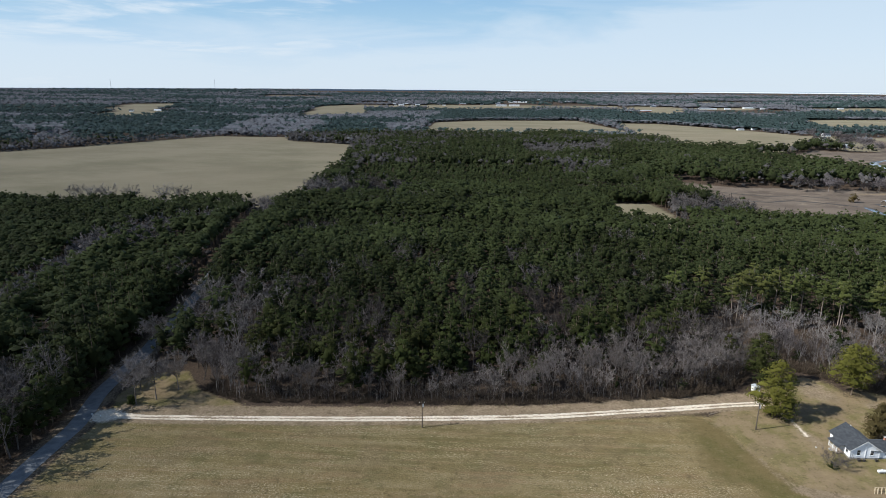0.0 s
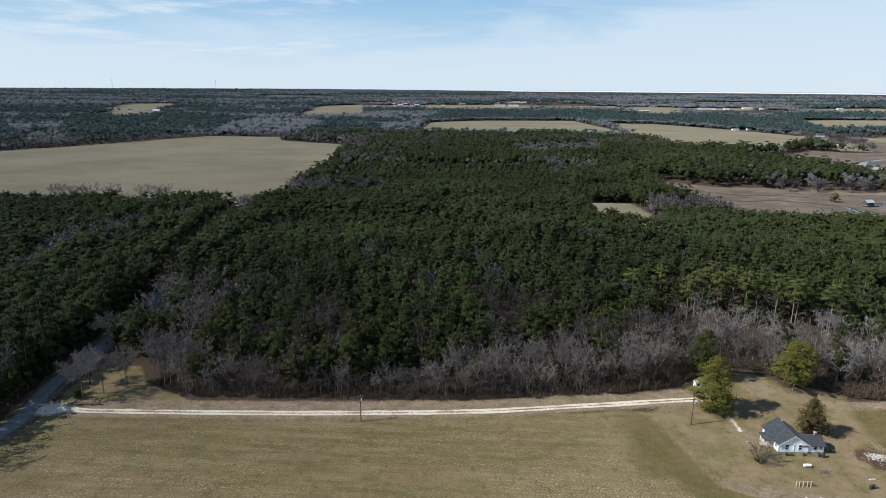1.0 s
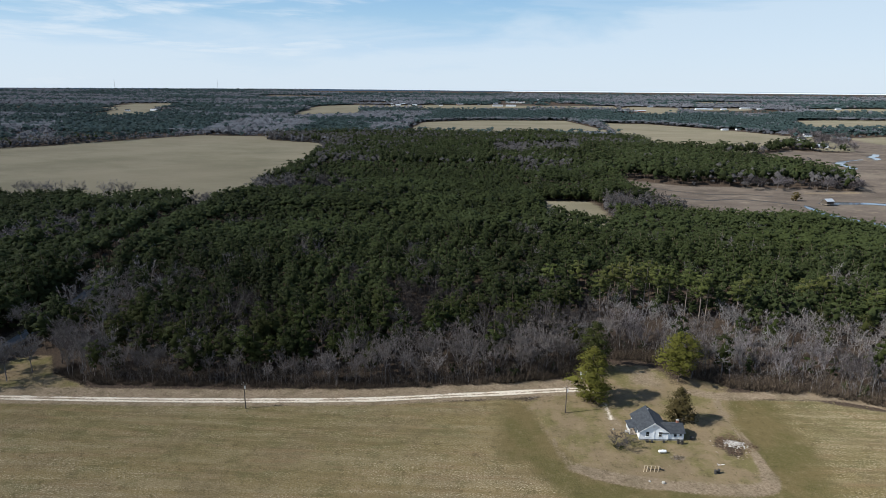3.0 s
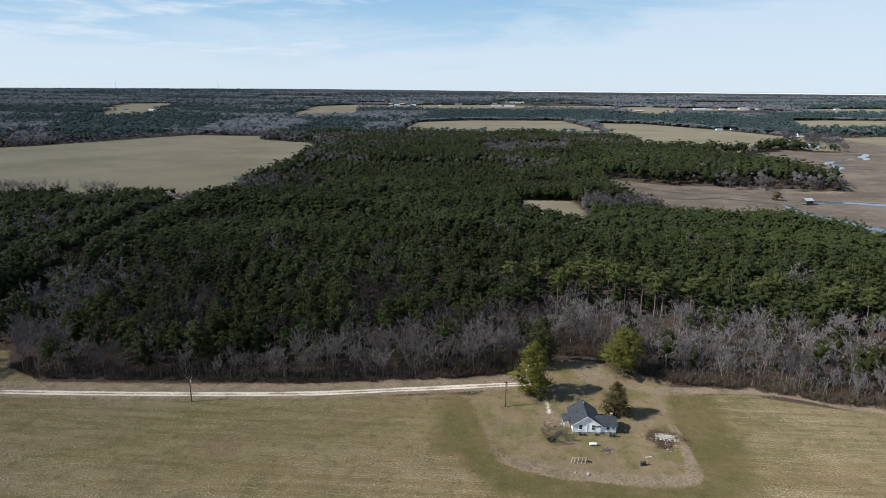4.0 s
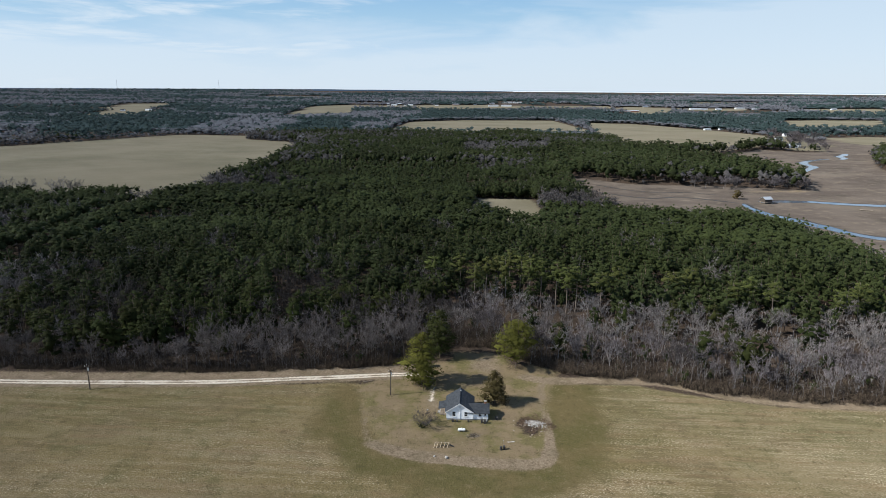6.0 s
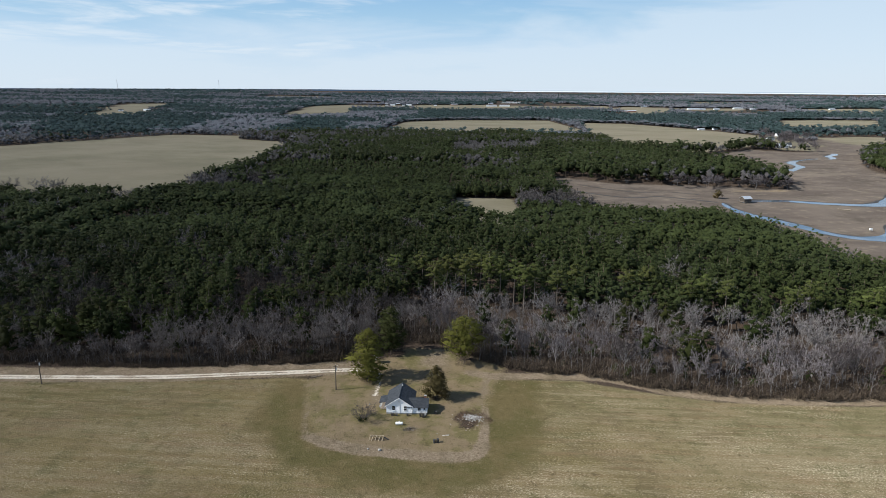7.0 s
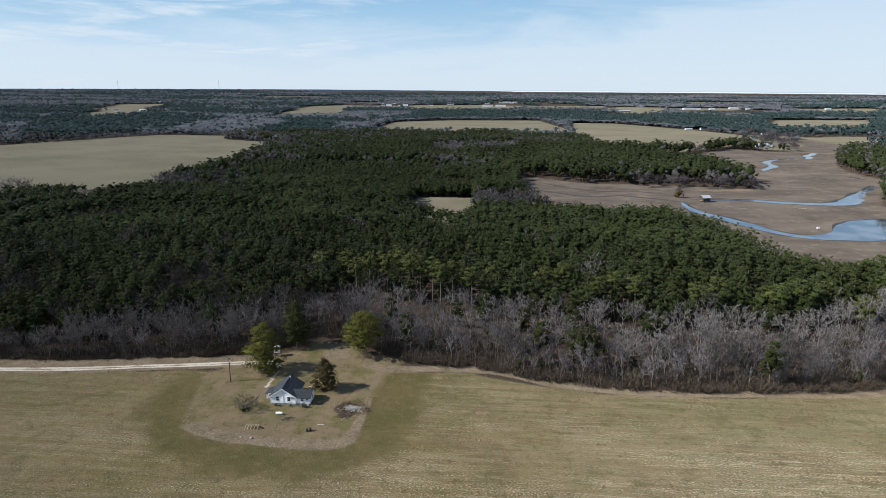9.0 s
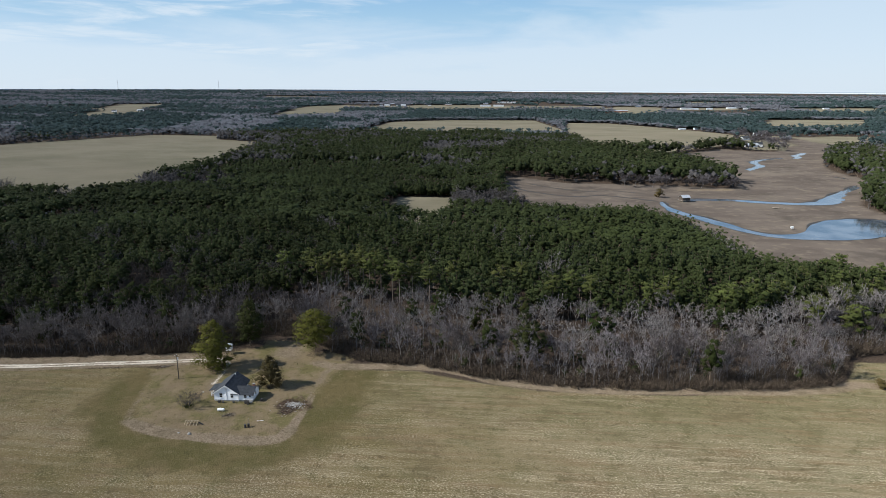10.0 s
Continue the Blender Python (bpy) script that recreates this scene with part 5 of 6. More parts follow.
garden = [bare_thing(h, h * 0.5, 9, 6, 14, width=0.2, thick=1.2, low=0.2, label="leafless garden tree among the marsh-side houses", group="bare trees by the far houses") for h in (14, 12, 15)]
gx_, gy_ = rng.uniform(545, 680, 60), rng.uniform(955, 1235, 60)
ok = inside(PLOTS, gx_, gy_) & (np.hypot(gx_ - 556, gy_ - 985) > 20) & (np.hypot(gx_ - 598, gy_ - 1122) > 20) & (np.hypot(gx_ - 654, gy_ - 1222) > 20)
spread(garden, gx_[ok], gy_[ok], 0.8, 1.2)
pale = [bare_thing(h, h * 0.4, 9, 5, 5, width=0.05, thick=1.2, low=0.3, twig_material=m_pale_limb, label="weathered pale skeleton of a hardwood among bare trees", group="pale bare trees in the wood") for h in (12, 10.5, 13.5, 9)]
for ob in pale:
    recolour(ob, "trunk", m_pale_limb)
px = rng.uniform(110, 335, 16)
py = np.interp(px, EDGE_X, EDGE_Y) + 3 + 48 * rng.random(16)
qx, qy = rng.uniform(-95, 290, 34), rng.uniform(195, 400, 34)
ok = wooded(qx, qy) & (qx > -60 - 0.30 * (qy - 165))
spread(pale, np.r_[px, qx[ok]], np.r_[py, qy[ok]], 0.75, 1.12)

# ---------------------------------------------------------------- made things


def part(name, bm, material, parent, label=""):
    me = bpy.data.meshes.new(name)
    bm.to_mesh(me)
    bm.free()
    me.materials.append(material)
    ob = new(name, me)
    ob.parent = parent
    return tagged(ob, label)


def box(x0, x1, y0, y1, z0, z1, bm=None, bevel=0.0):
    bm = bm or bmesh.new()
    got = bmesh.ops.create_cube(bm, size=1, matrix=Matrix.LocRotScale(((x0 + x1) / 2, (y0 + y1) / 2, (z0 + z1) / 2), None, (x1 - x0, y1 - y0, z1 - z0)))
    if bevel:
        bmesh.ops.bevel(bm, geom=list({e for v in got["verts"] for e in v.link_edges}), offset=bevel, segments=1, affect="EDGES")
    return bm


def solid(points, faces, bm=None):
    bm = bm or bmesh.new()
    vs = [bm.verts.new(p) for p in points]
    for f in faces:
        bm.faces.new([vs[i] for i in f])
    bmesh.ops.recalc_face_normals(bm, faces=bm.faces)
    return bm


def tube(p0, p1, r0, r1=None, n=10, bm=None):
    bm = bm or bmesh.new()
    p0, p1 = Vector(p0), Vector(p1)
    m = Matrix.Translation((p0 + p1) / 2) @ (p1 - p0).to_track_quat("Z", "Y").to_matrix().to_4x4()
    bmesh.ops.create_cone(bm, cap_ends=True, segments=n, radius1=r0, radius2=r0 if r1 is None else r1, depth=(p1 - p0).length, matrix=m)
    return bm


def slab(a, b, c, d, thick):
    """A sloping roof plane of that thickness."""
    pts = [Vector(p) for p in (a, b, c, d)]
    nor = (pts[1] - pts[0]).cross(pts[3] - pts[0]).normalized()
    if nor.z < 0:
        nor = -nor
    return solid([*pts, *[p + nor * thick for p in pts]], [(0, 1, 2, 3), (4, 5, 6, 7), (0, 1, 5, 4), (1, 2, 6, 5), (2, 3, 7, 6), (3, 0, 4, 7)])


def gable_walls(x0, x1, y0, y1, z0, eave, ridge, along="y"):
    if along == "y":
        xm = (x0 + x1) / 2
        pts = [(x0, y0, z0), (x1, y0, z0), (x1, y0, eave), (xm, y0, ridge), (x0, y0, eave), (x0, y1, z0), (x1, y1, z0), (x1, y1, eave), (xm, y1, ridge), (x0, y1, eave)]
    else:
        ym = (y0 + y1) / 2
        pts = [(x0, y1, z0), (x0, y0, z0), (x0, y0, eave), (x0, ym, ridge), (x0, y1, eave), (x1, y1, z0), (x1, y0, z0), (x1, y0, eave), (x1, ym, ridge), (x1, y1, eave)]
    return solid(pts, [(0, 1, 2, 3, 4), (5, 6, 7, 8, 9), (0, 1, 6, 5), (1, 2, 7, 6), (2, 3, 8, 7), (3, 4, 9, 8), (4, 0, 5, 9)])


def window_part(parent, x, y, z, w, h, face="y", sign=-1):
    """Sash window: frame proud of the wall, pane set in it, a sill below."""
    def at(u0, u1, d0, d1, z0, z1):
        d0, d1 = sorted((sign * d0, sign * d1))
        return box(x + u0, x + u1, y + d0, y + d1, z0, z1) if face == "y" else box(x + d0, x + d1, y + u0, y + u1, z0, z1)
    bm = at(-w / 2 - 0.1, -w / 2, 0, 0.06, z - 0.1, z + h + 0.1)
    fr = part("window", bm, m_trim, parent)
    for b in (at(w / 2, w / 2 + 0.1, 0, 0.06, z - 0.1, z + h + 0.1), at(-w / 2, w / 2, 0, 0.06, z + h, z + h + 0.1), at(-w / 2, w / 2, 0, 0.05, z + h / 2 - 0.03, z + h / 2 + 0.03)):
        part("frame", b, m_trim, fr)
    part("sill", at(-w / 2 - 0.15, w / 2 + 0.15, 0, 0.12, z - 0.16, z - 0.1), m_trim, fr)
    part("pane", at(-w / 2, w / 2, 0.002, 0.03, z, z + h / 2 - 0.03), m_glass, fr, "dark window glass")
    part("pane", at(-w / 2, w / 2, 0.002, 0.03, z + h / 2 + 0.03, z + h), m_glass, fr, "dark window glass")


def farmhouse():
    ob = top_thing("farmhouse", "white clapboard farmhouse with a grey gabled roof and side porch", "house")
    base, eave, ridge = 0.45, 2.75, 5.3
    W, D = 7.6, 9.2
    part("foundation", box(0.05, W - 0.05, 0.05, D - 0.05, -0.2, base), m_block, ob, "grey block foundation")
    part("wall", gable_walls(0, W, 0, D, base, eave, ridge), m_siding, ob, "white clapboard walls")
    o, s = 0.4, (ridge - eave) / (W / 2)
    part("roof", slab((-o, -o, eave - s * o), (W / 2, -o, ridge), (W / 2, D + o, ridge), (-o, D + o, eave - s * o), 0.14), m_roof, ob, "grey shingled roof slope")
    part("roof", slab((W + o, -o, eave - s * o), (W / 2, -o, ridge), (W / 2, D + o, ridge), (W + o, D + o, eave - s * o), 0.14), m_roof, ob, "grey shingled roof slope")
    part("ridge_cap", tube((W / 2, -o, ridge + 0.13), (W / 2, D + o, ridge + 0.13), 0.09, n=6), m_roof, ob)
    for side in (-1, 1):
        a = W / 2 + side * (W / 2 + o)
        part("barge_board", solid([(a, -o - 0.03, eave - s * o - 0.12), (W / 2, -o - 0.03, ridge - 0.12), (W / 2, -o - 0.03, ridge + 0.14), (a, -o - 0.03, eave - s * o + 0.14),
                                   (a, -o, eave - s * o - 0.12), (W / 2, -o, ridge - 0.12), (W / 2, -o, ridge + 0.14), (a, -o, eave - s * o + 0.14)],
                                  [(0, 1, 2, 3), (4, 5, 6, 7), (0, 1, 5, 4), (2, 3, 7, 6), (0, 3, 7, 4), (1, 2, 6, 5)]), m_trim, ob, "white barge board")
    for x in (0, W):
        part("corner_board", box(x - 0.07, x + 0.07, -0.05, 0.07, base, eave - 0.1), m_trim, ob)
    window_part(ob, 2.15, 0, 1.25, 0.8, 1.35)
    window_part(ob, 5.6, 0, 1.25, 0.8, 1.35)
    part("gable_vent", box(W / 2 - 0.28, W / 2 + 0.28, -0.05, 0.02, 3.8, 4.35), m_trim, ob, "white louvred gable vent")
    part("downpipe", tube((W / 2 + 0.1, -0.06, base), (W / 2 + 0.1, -0.06, 3.2), 0.05, n=6), m_trim, ob)
    for y in (1.4, 7.6):
        window_part(ob, 0, y, 1.25, 0.8, 1.35, "x", -1)
    # wing to the side, roof ridge crosswise
    w0, w1, d0, d1 = W, 12.0, 0.25, 5.6
    part("foundation", box(w0, w1 - 0.05, d0 + 0.05, d1 - 0.05, -0.2, base), m_block, ob, "grey block foundation")
    part("wall", gable_walls(w0 - 0.02, w1, d0, d1, base, 2.45, 3.75, "x"), m_siding, ob, "white clapboard wing")
    ym = (d0 + d1) / 2
    sl = 1.3 / (ym - d0)
    part("roof", slab((W - 2.2, d0 - o, 2.45 - sl * o), (w1 + o, d0 - o, 2.45 - sl * o), (w1 + o, ym, 3.75), (W - 2.2, ym, 3.75), 0.13), m_roof, ob, "grey shingled wing roof")
    part("roof", slab((W - 2.2, d1 + o, 2.45 - sl * o), (w1 + o, d1 + o, 2.45 - sl * o), (w1 + o, ym, 3.75), (W - 2.2, ym, 3.75), 0.13), m_roof, ob, "grey shingled wing roof")
    window_part(ob, 9.7, d0, 1.25, 0.75, 1.1)
    window_part(ob, w1, 2.9, 1.25, 0.8, 1.2, "x", 1)
    door = part("door", box(10.75, 11.6, d0 - 0.05, d0 + 0.02, base, base + 2.0), m_trim, ob, "white back door")
    part("pane", box(10.95, 11.4, d0 - 0.07, d0 - 0.045, base + 1.1, base + 1.8), m_glass, door)
    part("knob", tube((11.5, d0 - 0.12, base + 0.95), (11.5, d0 - 0.05, base + 0.95), 0.035, n=8), m_dark, door)
    for i in range(2):
        part("step", box(10.6, 11.75, d0 - 0.4 - 0.35 * (1 - i), d0 - 0.06 - 0.35 * (1 - i), -0.1, 0.2 + 0.2 * i, bevel=0.02), m_block, ob, "concrete back step")
    # porch on the long side
    part("porch_floor", box(-2.1, 0, 2.4, 6.2, 0.2, base), m_wood, ob, "wooden porch floor")
    part("porch_roof", slab((-2.45, 2.1, 2.2), (0.0, 2.1, 2.75), (0.0, 6.5, 2.75), (-2.45, 6.5, 2.2), 0.11), m_roof, ob, "grey shingled porch roof")
    for y in (2.5, 4.3, 6.1):
        part("porch_post", box(-2.08, -1.94, y - 0.07, y + 0.07, base, 2.25), m_trim, ob, "white porch post")
    for y0, y1 in ((2.57, 4.23), (4.37, 6.03)):
        part("porch_rail", box(-2.05, -1.98, y0, y1, 1.25, 1.33), m_trim, ob)
        for k in range(7):
            yy = y0 + (k + 0.5) * (y1 - y0) / 7
            part("baluster", box(-2.03, -2.0, yy - 0.02, yy + 0.02, base, 1.25), m_trim, ob)
    part("front_door", box(-0.05, 0.02, 3.9, 4.8, base, base + 2.05), m_trim, ob, "white front door")
    part("step", box(-2.75, -2.1, 3.7, 4.9, -0.1, 0.25, bevel=0.02), m_block, ob, "concrete porch step")
    ch = part("chimney", box(10.9, 11.5, 3.6, 4.2, 2.9, 4.2, bevel=0.02), m_brick, ob, "short red brick chimney")
    part("chimney_cap", box(10.84, 11.56, 3.54, 4.26, 4.2, 4.3), m_block, ch)
    part("roof_vent", tube((W / 2 + 0.2, 7.6, 5.0), (W / 2 + 0.2, 7.6, 5.65), 0.14), m_white, ob, "white roof vent")
    ob.matrix_basis = pose(93.6, 141.9, 0, 0, 0, 1.5)
    ob.scale = (0.94, 0.94, 0.94)
    return ob


farmhouse()


def utility_pole(x, y, h, lean):
    ob = top_thing("utility_pole", "dark weathered wooden utility pole with a short crossarm", "utility pole", "poles along the track")
    part("pole", tube((0, 0, -0.3), (0, 0, h), 0.18, 0.12), m_pole_wood, ob)
    part("crossarm", box(-0.75, 0.75, -0.06, 0.06, h - 0.5, h - 0.38), m_pole_wood, ob)
    for dx in (-0.65, 0.65, 0.0):
        part("insulator", tube((dx, 0, h - 0.38 if dx else h), (dx, 0, h - 0.2 if dx else h + 0.16), 0.05, n=6), m_white, ob)
    part("transformer", tube((0.28, 0, h - 1.7), (0.28, 0, h - 0.85), 0.19, n=12), m_tin, ob, "grey transformer can")
    part("insulator_cap", tube((0.28, 0, h - 0.85), (0.28, 0, h - 0.68), 0.05, n=6), m_dark, ob)
    ob.matrix_basis = pose(x, y, 0, 0, lean, 8)


utility_pole(76.3, 154.6, 8.0, 0.5)
utility_pole(-13, 150.2, 7.8, 0)


def propane_tank(x, y):
    ob = top_thing("propane_tank", "white horizontal propane tank lying on the lawn", "gas tank")
    bm = tube((-1.0, 0, 0.62), (1.0, 0, 0.62), 0.46, n=16)
    for s in (-1, 1):
        bmesh.ops.create_uvsphere(bm, u_segments=14, v_segments=8, radius=0.46, matrix=Matrix.LocRotScale((s, 0, 0.62), None, (0.6, 1, 1)))
    part("tank", bm, m_white, ob)
    part("dome", tube((0, 0, 1.05), (0, 0, 1.25), 0.18), m_white, ob, "white valve dome")
    for s in (-0.7, 0.7):
        part("leg", box(s - 0.1, s + 0.1, -0.35, 0.35, 0, 0.25), m_block, ob)
    ob.matrix_basis = pose(x, y, 0, 0, 0, 4)
    ob.scale = (0.8, 0.8, 0.8)


propane_tank(98.0, 136.3)


def play_frame(x, y):
    ob = top_thing("swing_frame", "weathered wooden swing frame with slanted posts on the lawn", "swing frame")
    for px in (-2.0, -1.2, -0.2, 0.9, 1.9):
        for s in (-1, 1):
            part("post", tube((px + 0.45 * s, 0.75 * s, 0), (px, 0, 2.0), 0.11, n=6), m_pale_wood, ob)
    part("beam", tube((-2.2, 0, 2.03), (2.1, 0, 2.03), 0.07, n=6), m_pale_wood, ob)
    for px in (0.35, 1.15):
        part("seat", box(px - 0.22, px + 0.22, -0.1, 0.1, 0.5, 0.54), m_dark, ob, "black swing seat")
        for s in (-0.2, 0.2):
            part("chain", tube((px + s, 0, 0.54), (px + s, 0, 2.0), 0.012, n=4), m_dark, ob)
    part("slide", slab((2.0, -0.25, 1.25), (2.0, 0.25, 1.25), (3.4, 0.25, 0.15), (3.4, -0.25, 0.15), 0.04), m_dark, ob, "dark plastic slide")
    ob.matrix_basis = pose(x, y, 0, 0, 0, 2)
    ob.scale = (0.85, 0.85, 0.6)


play_frame(93.5, 128.6)


def barrel(x, y, r, h):
    ob = top_thing("burn_barrel", "rusty black steel burn barrel on the grass", "barrel", "barrels on the lawn")
    bm = tube((0, 0, 0), (0, 0, h), r, n=16)
    for z in (0.33 * h, 0.66 * h):
        tube((0, 0, z - 0.02), (0, 0, z + 0.02), r + 0.02, n=16, bm=bm)
    part("drum", bm, m_dark, ob)
    part("rim", tube((0, 0, h), (0, 0, h + 0.03), r + 0.015, n=16), m_dark, ob)
    ob.matrix_basis = pose(x, y, 0)


barrel(108.2, 128.4, 0.32, 0.9)
barrel(109.0, 128.7, 0.32, 0.95)
post = top_thing("lawn_post", "thin grey post standing beside the barrels", "post")
part("post", tube((0, 0, -0.1), (0, 0, 2.0), 0.04, 0.035, n=8), m_wood, post)
part("cap", tube((0, 0, 2.0), (0, 0, 2.06), 0.06, n=8), m_tin, post)
post.matrix_basis = pose(108.8, 129.4, 0)


def boulder(x, y, r, label):
    bm = bmesh.new()
    bmesh.ops.create_icosphere(bm, subdivisions=2, radius=r)
    for v in bm.verts:
        v.co *= 0.85 + 0.35 * noise.noise(v.co * 2.1 / r + Vector((x, y, 0)))
        v.co.z *= 0.7
    me = bpy.data.meshes.new("boulder")
    bm.to_mesh(me)
    bm.free()
    me.materials.append(m_stone)
    tagged(new("boulder", me), label, "stone", "stones by the turning path").matrix_basis = pose(x, y, r * 0.4)


boulder(94.9, 123.7, 0.5, "pale round stone at the edge of the path")
boulder(91.9, 124.0, 0.32, "small grey stone at the edge of the path")
boulder(88.0, 146.6, 0.3, "pale stone on the lawn by the drive")


def debris_pile(x, y):
    ob = top_thing("debris_pile", "low heap of white plaster rubble, boards and brush", "rubble heap")
    r = random.Random(4)
    V = [brush_clump(rng, 0.7, 1.5, 60, 0.15) + np.array([r.gauss(0, 2.8), r.gauss(1.0, 1.5), 0]) for _ in range(6)]
    tri_part("brush", np.concatenate(V), m_dead, ob, "dead brush round the rubble")
    V = [brush_clump(rng, 0.3, 1.3, 40, 0.14) + np.array([r.gauss(0.3, 2.6), r.gauss(0.2, 1.9), 0]) for _ in range(12)]
    tri_part("litter", np.concatenate(V), m_dead, ob, "flattened brown litter under the rubble")
    for i in range(210):
        a, b, c = r.uniform(0.15, 0.75), r.uniform(0.1, 0.4), r.uniform(0.03, 0.14)
        white = i % 5 != 0
        px, py = (r.gauss(0.8, 1.3), r.gauss(0.1, 0.75)) if white else (r.gauss(0.5, 2.6), r.gauss(-1.6, 2.2))
        pz = max(0.08, 0.55 - 0.14 * (px * px + 2 * py * py) ** 0.5) * r.uniform(0.5, 1.0)
        ch = part("chunk" if white else "board", box(-a / 2, a / 2, -b / 2, b / 2, -c / 2, c / 2), m_rubble if white else m_wood, ob)
        ch.matrix_basis = pose(px, py, pz, r.uniform(-30, 30), r.uniform(-30, 30), r.uniform(0, 180))
    ob.matrix_basis = pose(x, y, 0)


debris_pile(116.6, 141.6)


def box_stand(x, y, turn):
    ob = top_thing("box_stand", "small white box stand on posts half hidden behind the pines", "shed")
    part("wall", gable_walls(-0.9, 0.9, -0.8, 0.8, 1.5, 3.2, 3.5), m_white, ob)
    for s in (-1, 1):
        part("roof", slab((s * 1.05, -0.95, 3.18), (0, -0.95, 3.5), (0, 0.95, 3.5), (s * 1.05, 0.95, 3.18), 0.05), m_tin, ob)
    # dark plate on the closed wall, in place of the unlit inside
    part("opening", box(-0.45, 0.45, -0.83, -0.78, 2.2, 2.9), m_dark, ob, "dark panel standing for the shaded front opening")
    for sx in (-0.8, 0.8):
        for sy in (-0.7, 0.7):
            part("post", tube((sx, sy, -0.2), (sx, sy, 1.5), 0.07, n=6), m_wood, ob)
    ob.matrix_basis = pose(x, y, 0, 0, 0, turn)


box_stand(84.2, 174.3, 6)


def bin_thing(x, y, w, h, label):
    ob = top_thing("bin", label, "bin", "bins at the house wall")
    part("body", solid([(-w / 2 * .8, -w / 2 * .8, 0), (w / 2 * .8, -w / 2 * .8, 0), (w / 2 * .8, w / 2 * .8, 0), (-w / 2 * .8, w / 2 * .8, 0), (-w / 2, -w / 2, h), (w / 2, -w / 2, h), (w / 2, w / 2, h), (-w / 2, w / 2, h)],
                       [(0, 1, 2, 3), (4, 5, 6, 7), (0, 1, 5, 4), (1, 2, 6, 5), (2, 3, 7, 6), (3, 0, 4, 7)]), m_dark, ob)
    part("lid", box(-w / 2 - 0.03, w / 2 + 0.03, -w / 2 - 0.03, w / 2 + 0.03, h, h + 0.06, bevel=0.02), m_dark, ob)
    ob.matrix_basis = pose(x, y, 0)


for bx_, by_, w_, h_ in ((95.4, 141.1, 0.7, 0.6), (96.6, 141.0, 0.5, 0.5), (99.6, 141.2, 0.5, 0.55), (103.2, 141.1, 0.6, 1.0), (104.0, 140.8, 0.6, 1.05), (107.2, 143.0, 0.7, 0.8)):
    bin_thing(bx_, by_, w_, h_, "dark plastic bin against the house foundation")

heap = top_thing("brush_heap", "low heap of pale dead brush on the lawn", "brush heap")
tri_part("brush", np.concatenate([brush_clump(rng, 0.5, 1.0, 50, 0.10) + np.array([0.8 * k, 0.2 * k, 0]) for k in (-1, 0, 1)]), m_wood, heap)
tri_part("leaves", brush_clump(rng, 0.4, 0.8, 30, 0.12), m_brush, heap)
heap.matrix_basis = pose(101.0, 134.3, 0)
plank = top_thing("plank", "pale weathered board lying on the grass", "board")
part("board", box(-0.9, 0.9, -0.14, 0.14, 0.02, 0.06), m_rubble, plank)
part("batten", box(-0.2, -0.1, -0.2, 0.2, 0.06, 0.1), m_wood, plank)
plank.matrix_basis = pose(110.8, 132.2, 0, 0, 0, 12)
log = top_thing("fallen_branch", "grey fallen branch beside the track", "branch")
part("stem", tube((-1.4, -0.5, 0.1), (1.3, 0.6, 0.14), 0.12, 0.07, n=7), m_wood, log)
part("side_limb", tube((0.4, 0.2, 0.14), (0.9, 1.0, 0.5), 0.06, 0.03, n=5), m_wood, log)
log.matrix_basis = pose(68.0, 162.5, 0)
sign = top_thing("road_sign", "small grey road sign on a post at the junction", "sign")
part("post", tube((0, 0, -0.2), (0, 0, 2.3), 0.04, n=6), m_tin, sign)
part("plate", box(-0.3, 0.3, -0.05, -0.02, 1.7, 2.3), m_tin, sign)
sign.matrix_basis = pose(-102.6, 148.2, 0)
mail = top_thing("mailbox", "pale mailbox on a post at the track's mouth", "mailbox")
part("post", box(-0.05, 0.05, -0.05, 0.05, -0.1, 1.05), m_wood, mail)
part("box", box(-0.12, 0.12, -0.28, 0.28, 1.05, 1.32, bevel=0.05), m_white, mail)
mail.matrix_basis = pose(-100.8, 148.9, 0, 0, 0, 20)

# ---------------------------------------------------------------- marsh and far buildings


def boathouse(x, y):
    ob = top_thing("boathouse", "dark plank boathouse with a pale roof on posts beside the creek", "boathouse")
    for px in (-2.6, 0, 2.6):
        for py in (-2, 2):
            part("pile", tube((px, py, -1.0), (px, py, 1.0), 0.14, n=8), m_wood, ob)
    part("deck", box(-3.2, 3.4, -2.6, 2.6, 0.9, 1.05), m_wood, ob)
    part("wall", gable_walls(-2.8, 2.8, -2.1, 2.1, 1.05, 3.2, 4.5, "x"), m_pole_wood, ob, "dark plank walls")
    for s in (-1, 1):
        part("roof", slab((-3.2, s * 2.6, 2.9), (3.2, s * 2.6, 2.9), (3.2, 0, 4.5), (-3.2, 0, 4.5), 0.08), m_tin, ob, "pale tin roof")
    part("door", box(-0.6, 0.6, -2.16, -2.08, 1.05, 2.9), m_dark, ob)
    ob.matrix_basis = pose(x, y, -2.2, 0, 0, 20)
    ob.scale = (1.2, 1.2, 1.2)


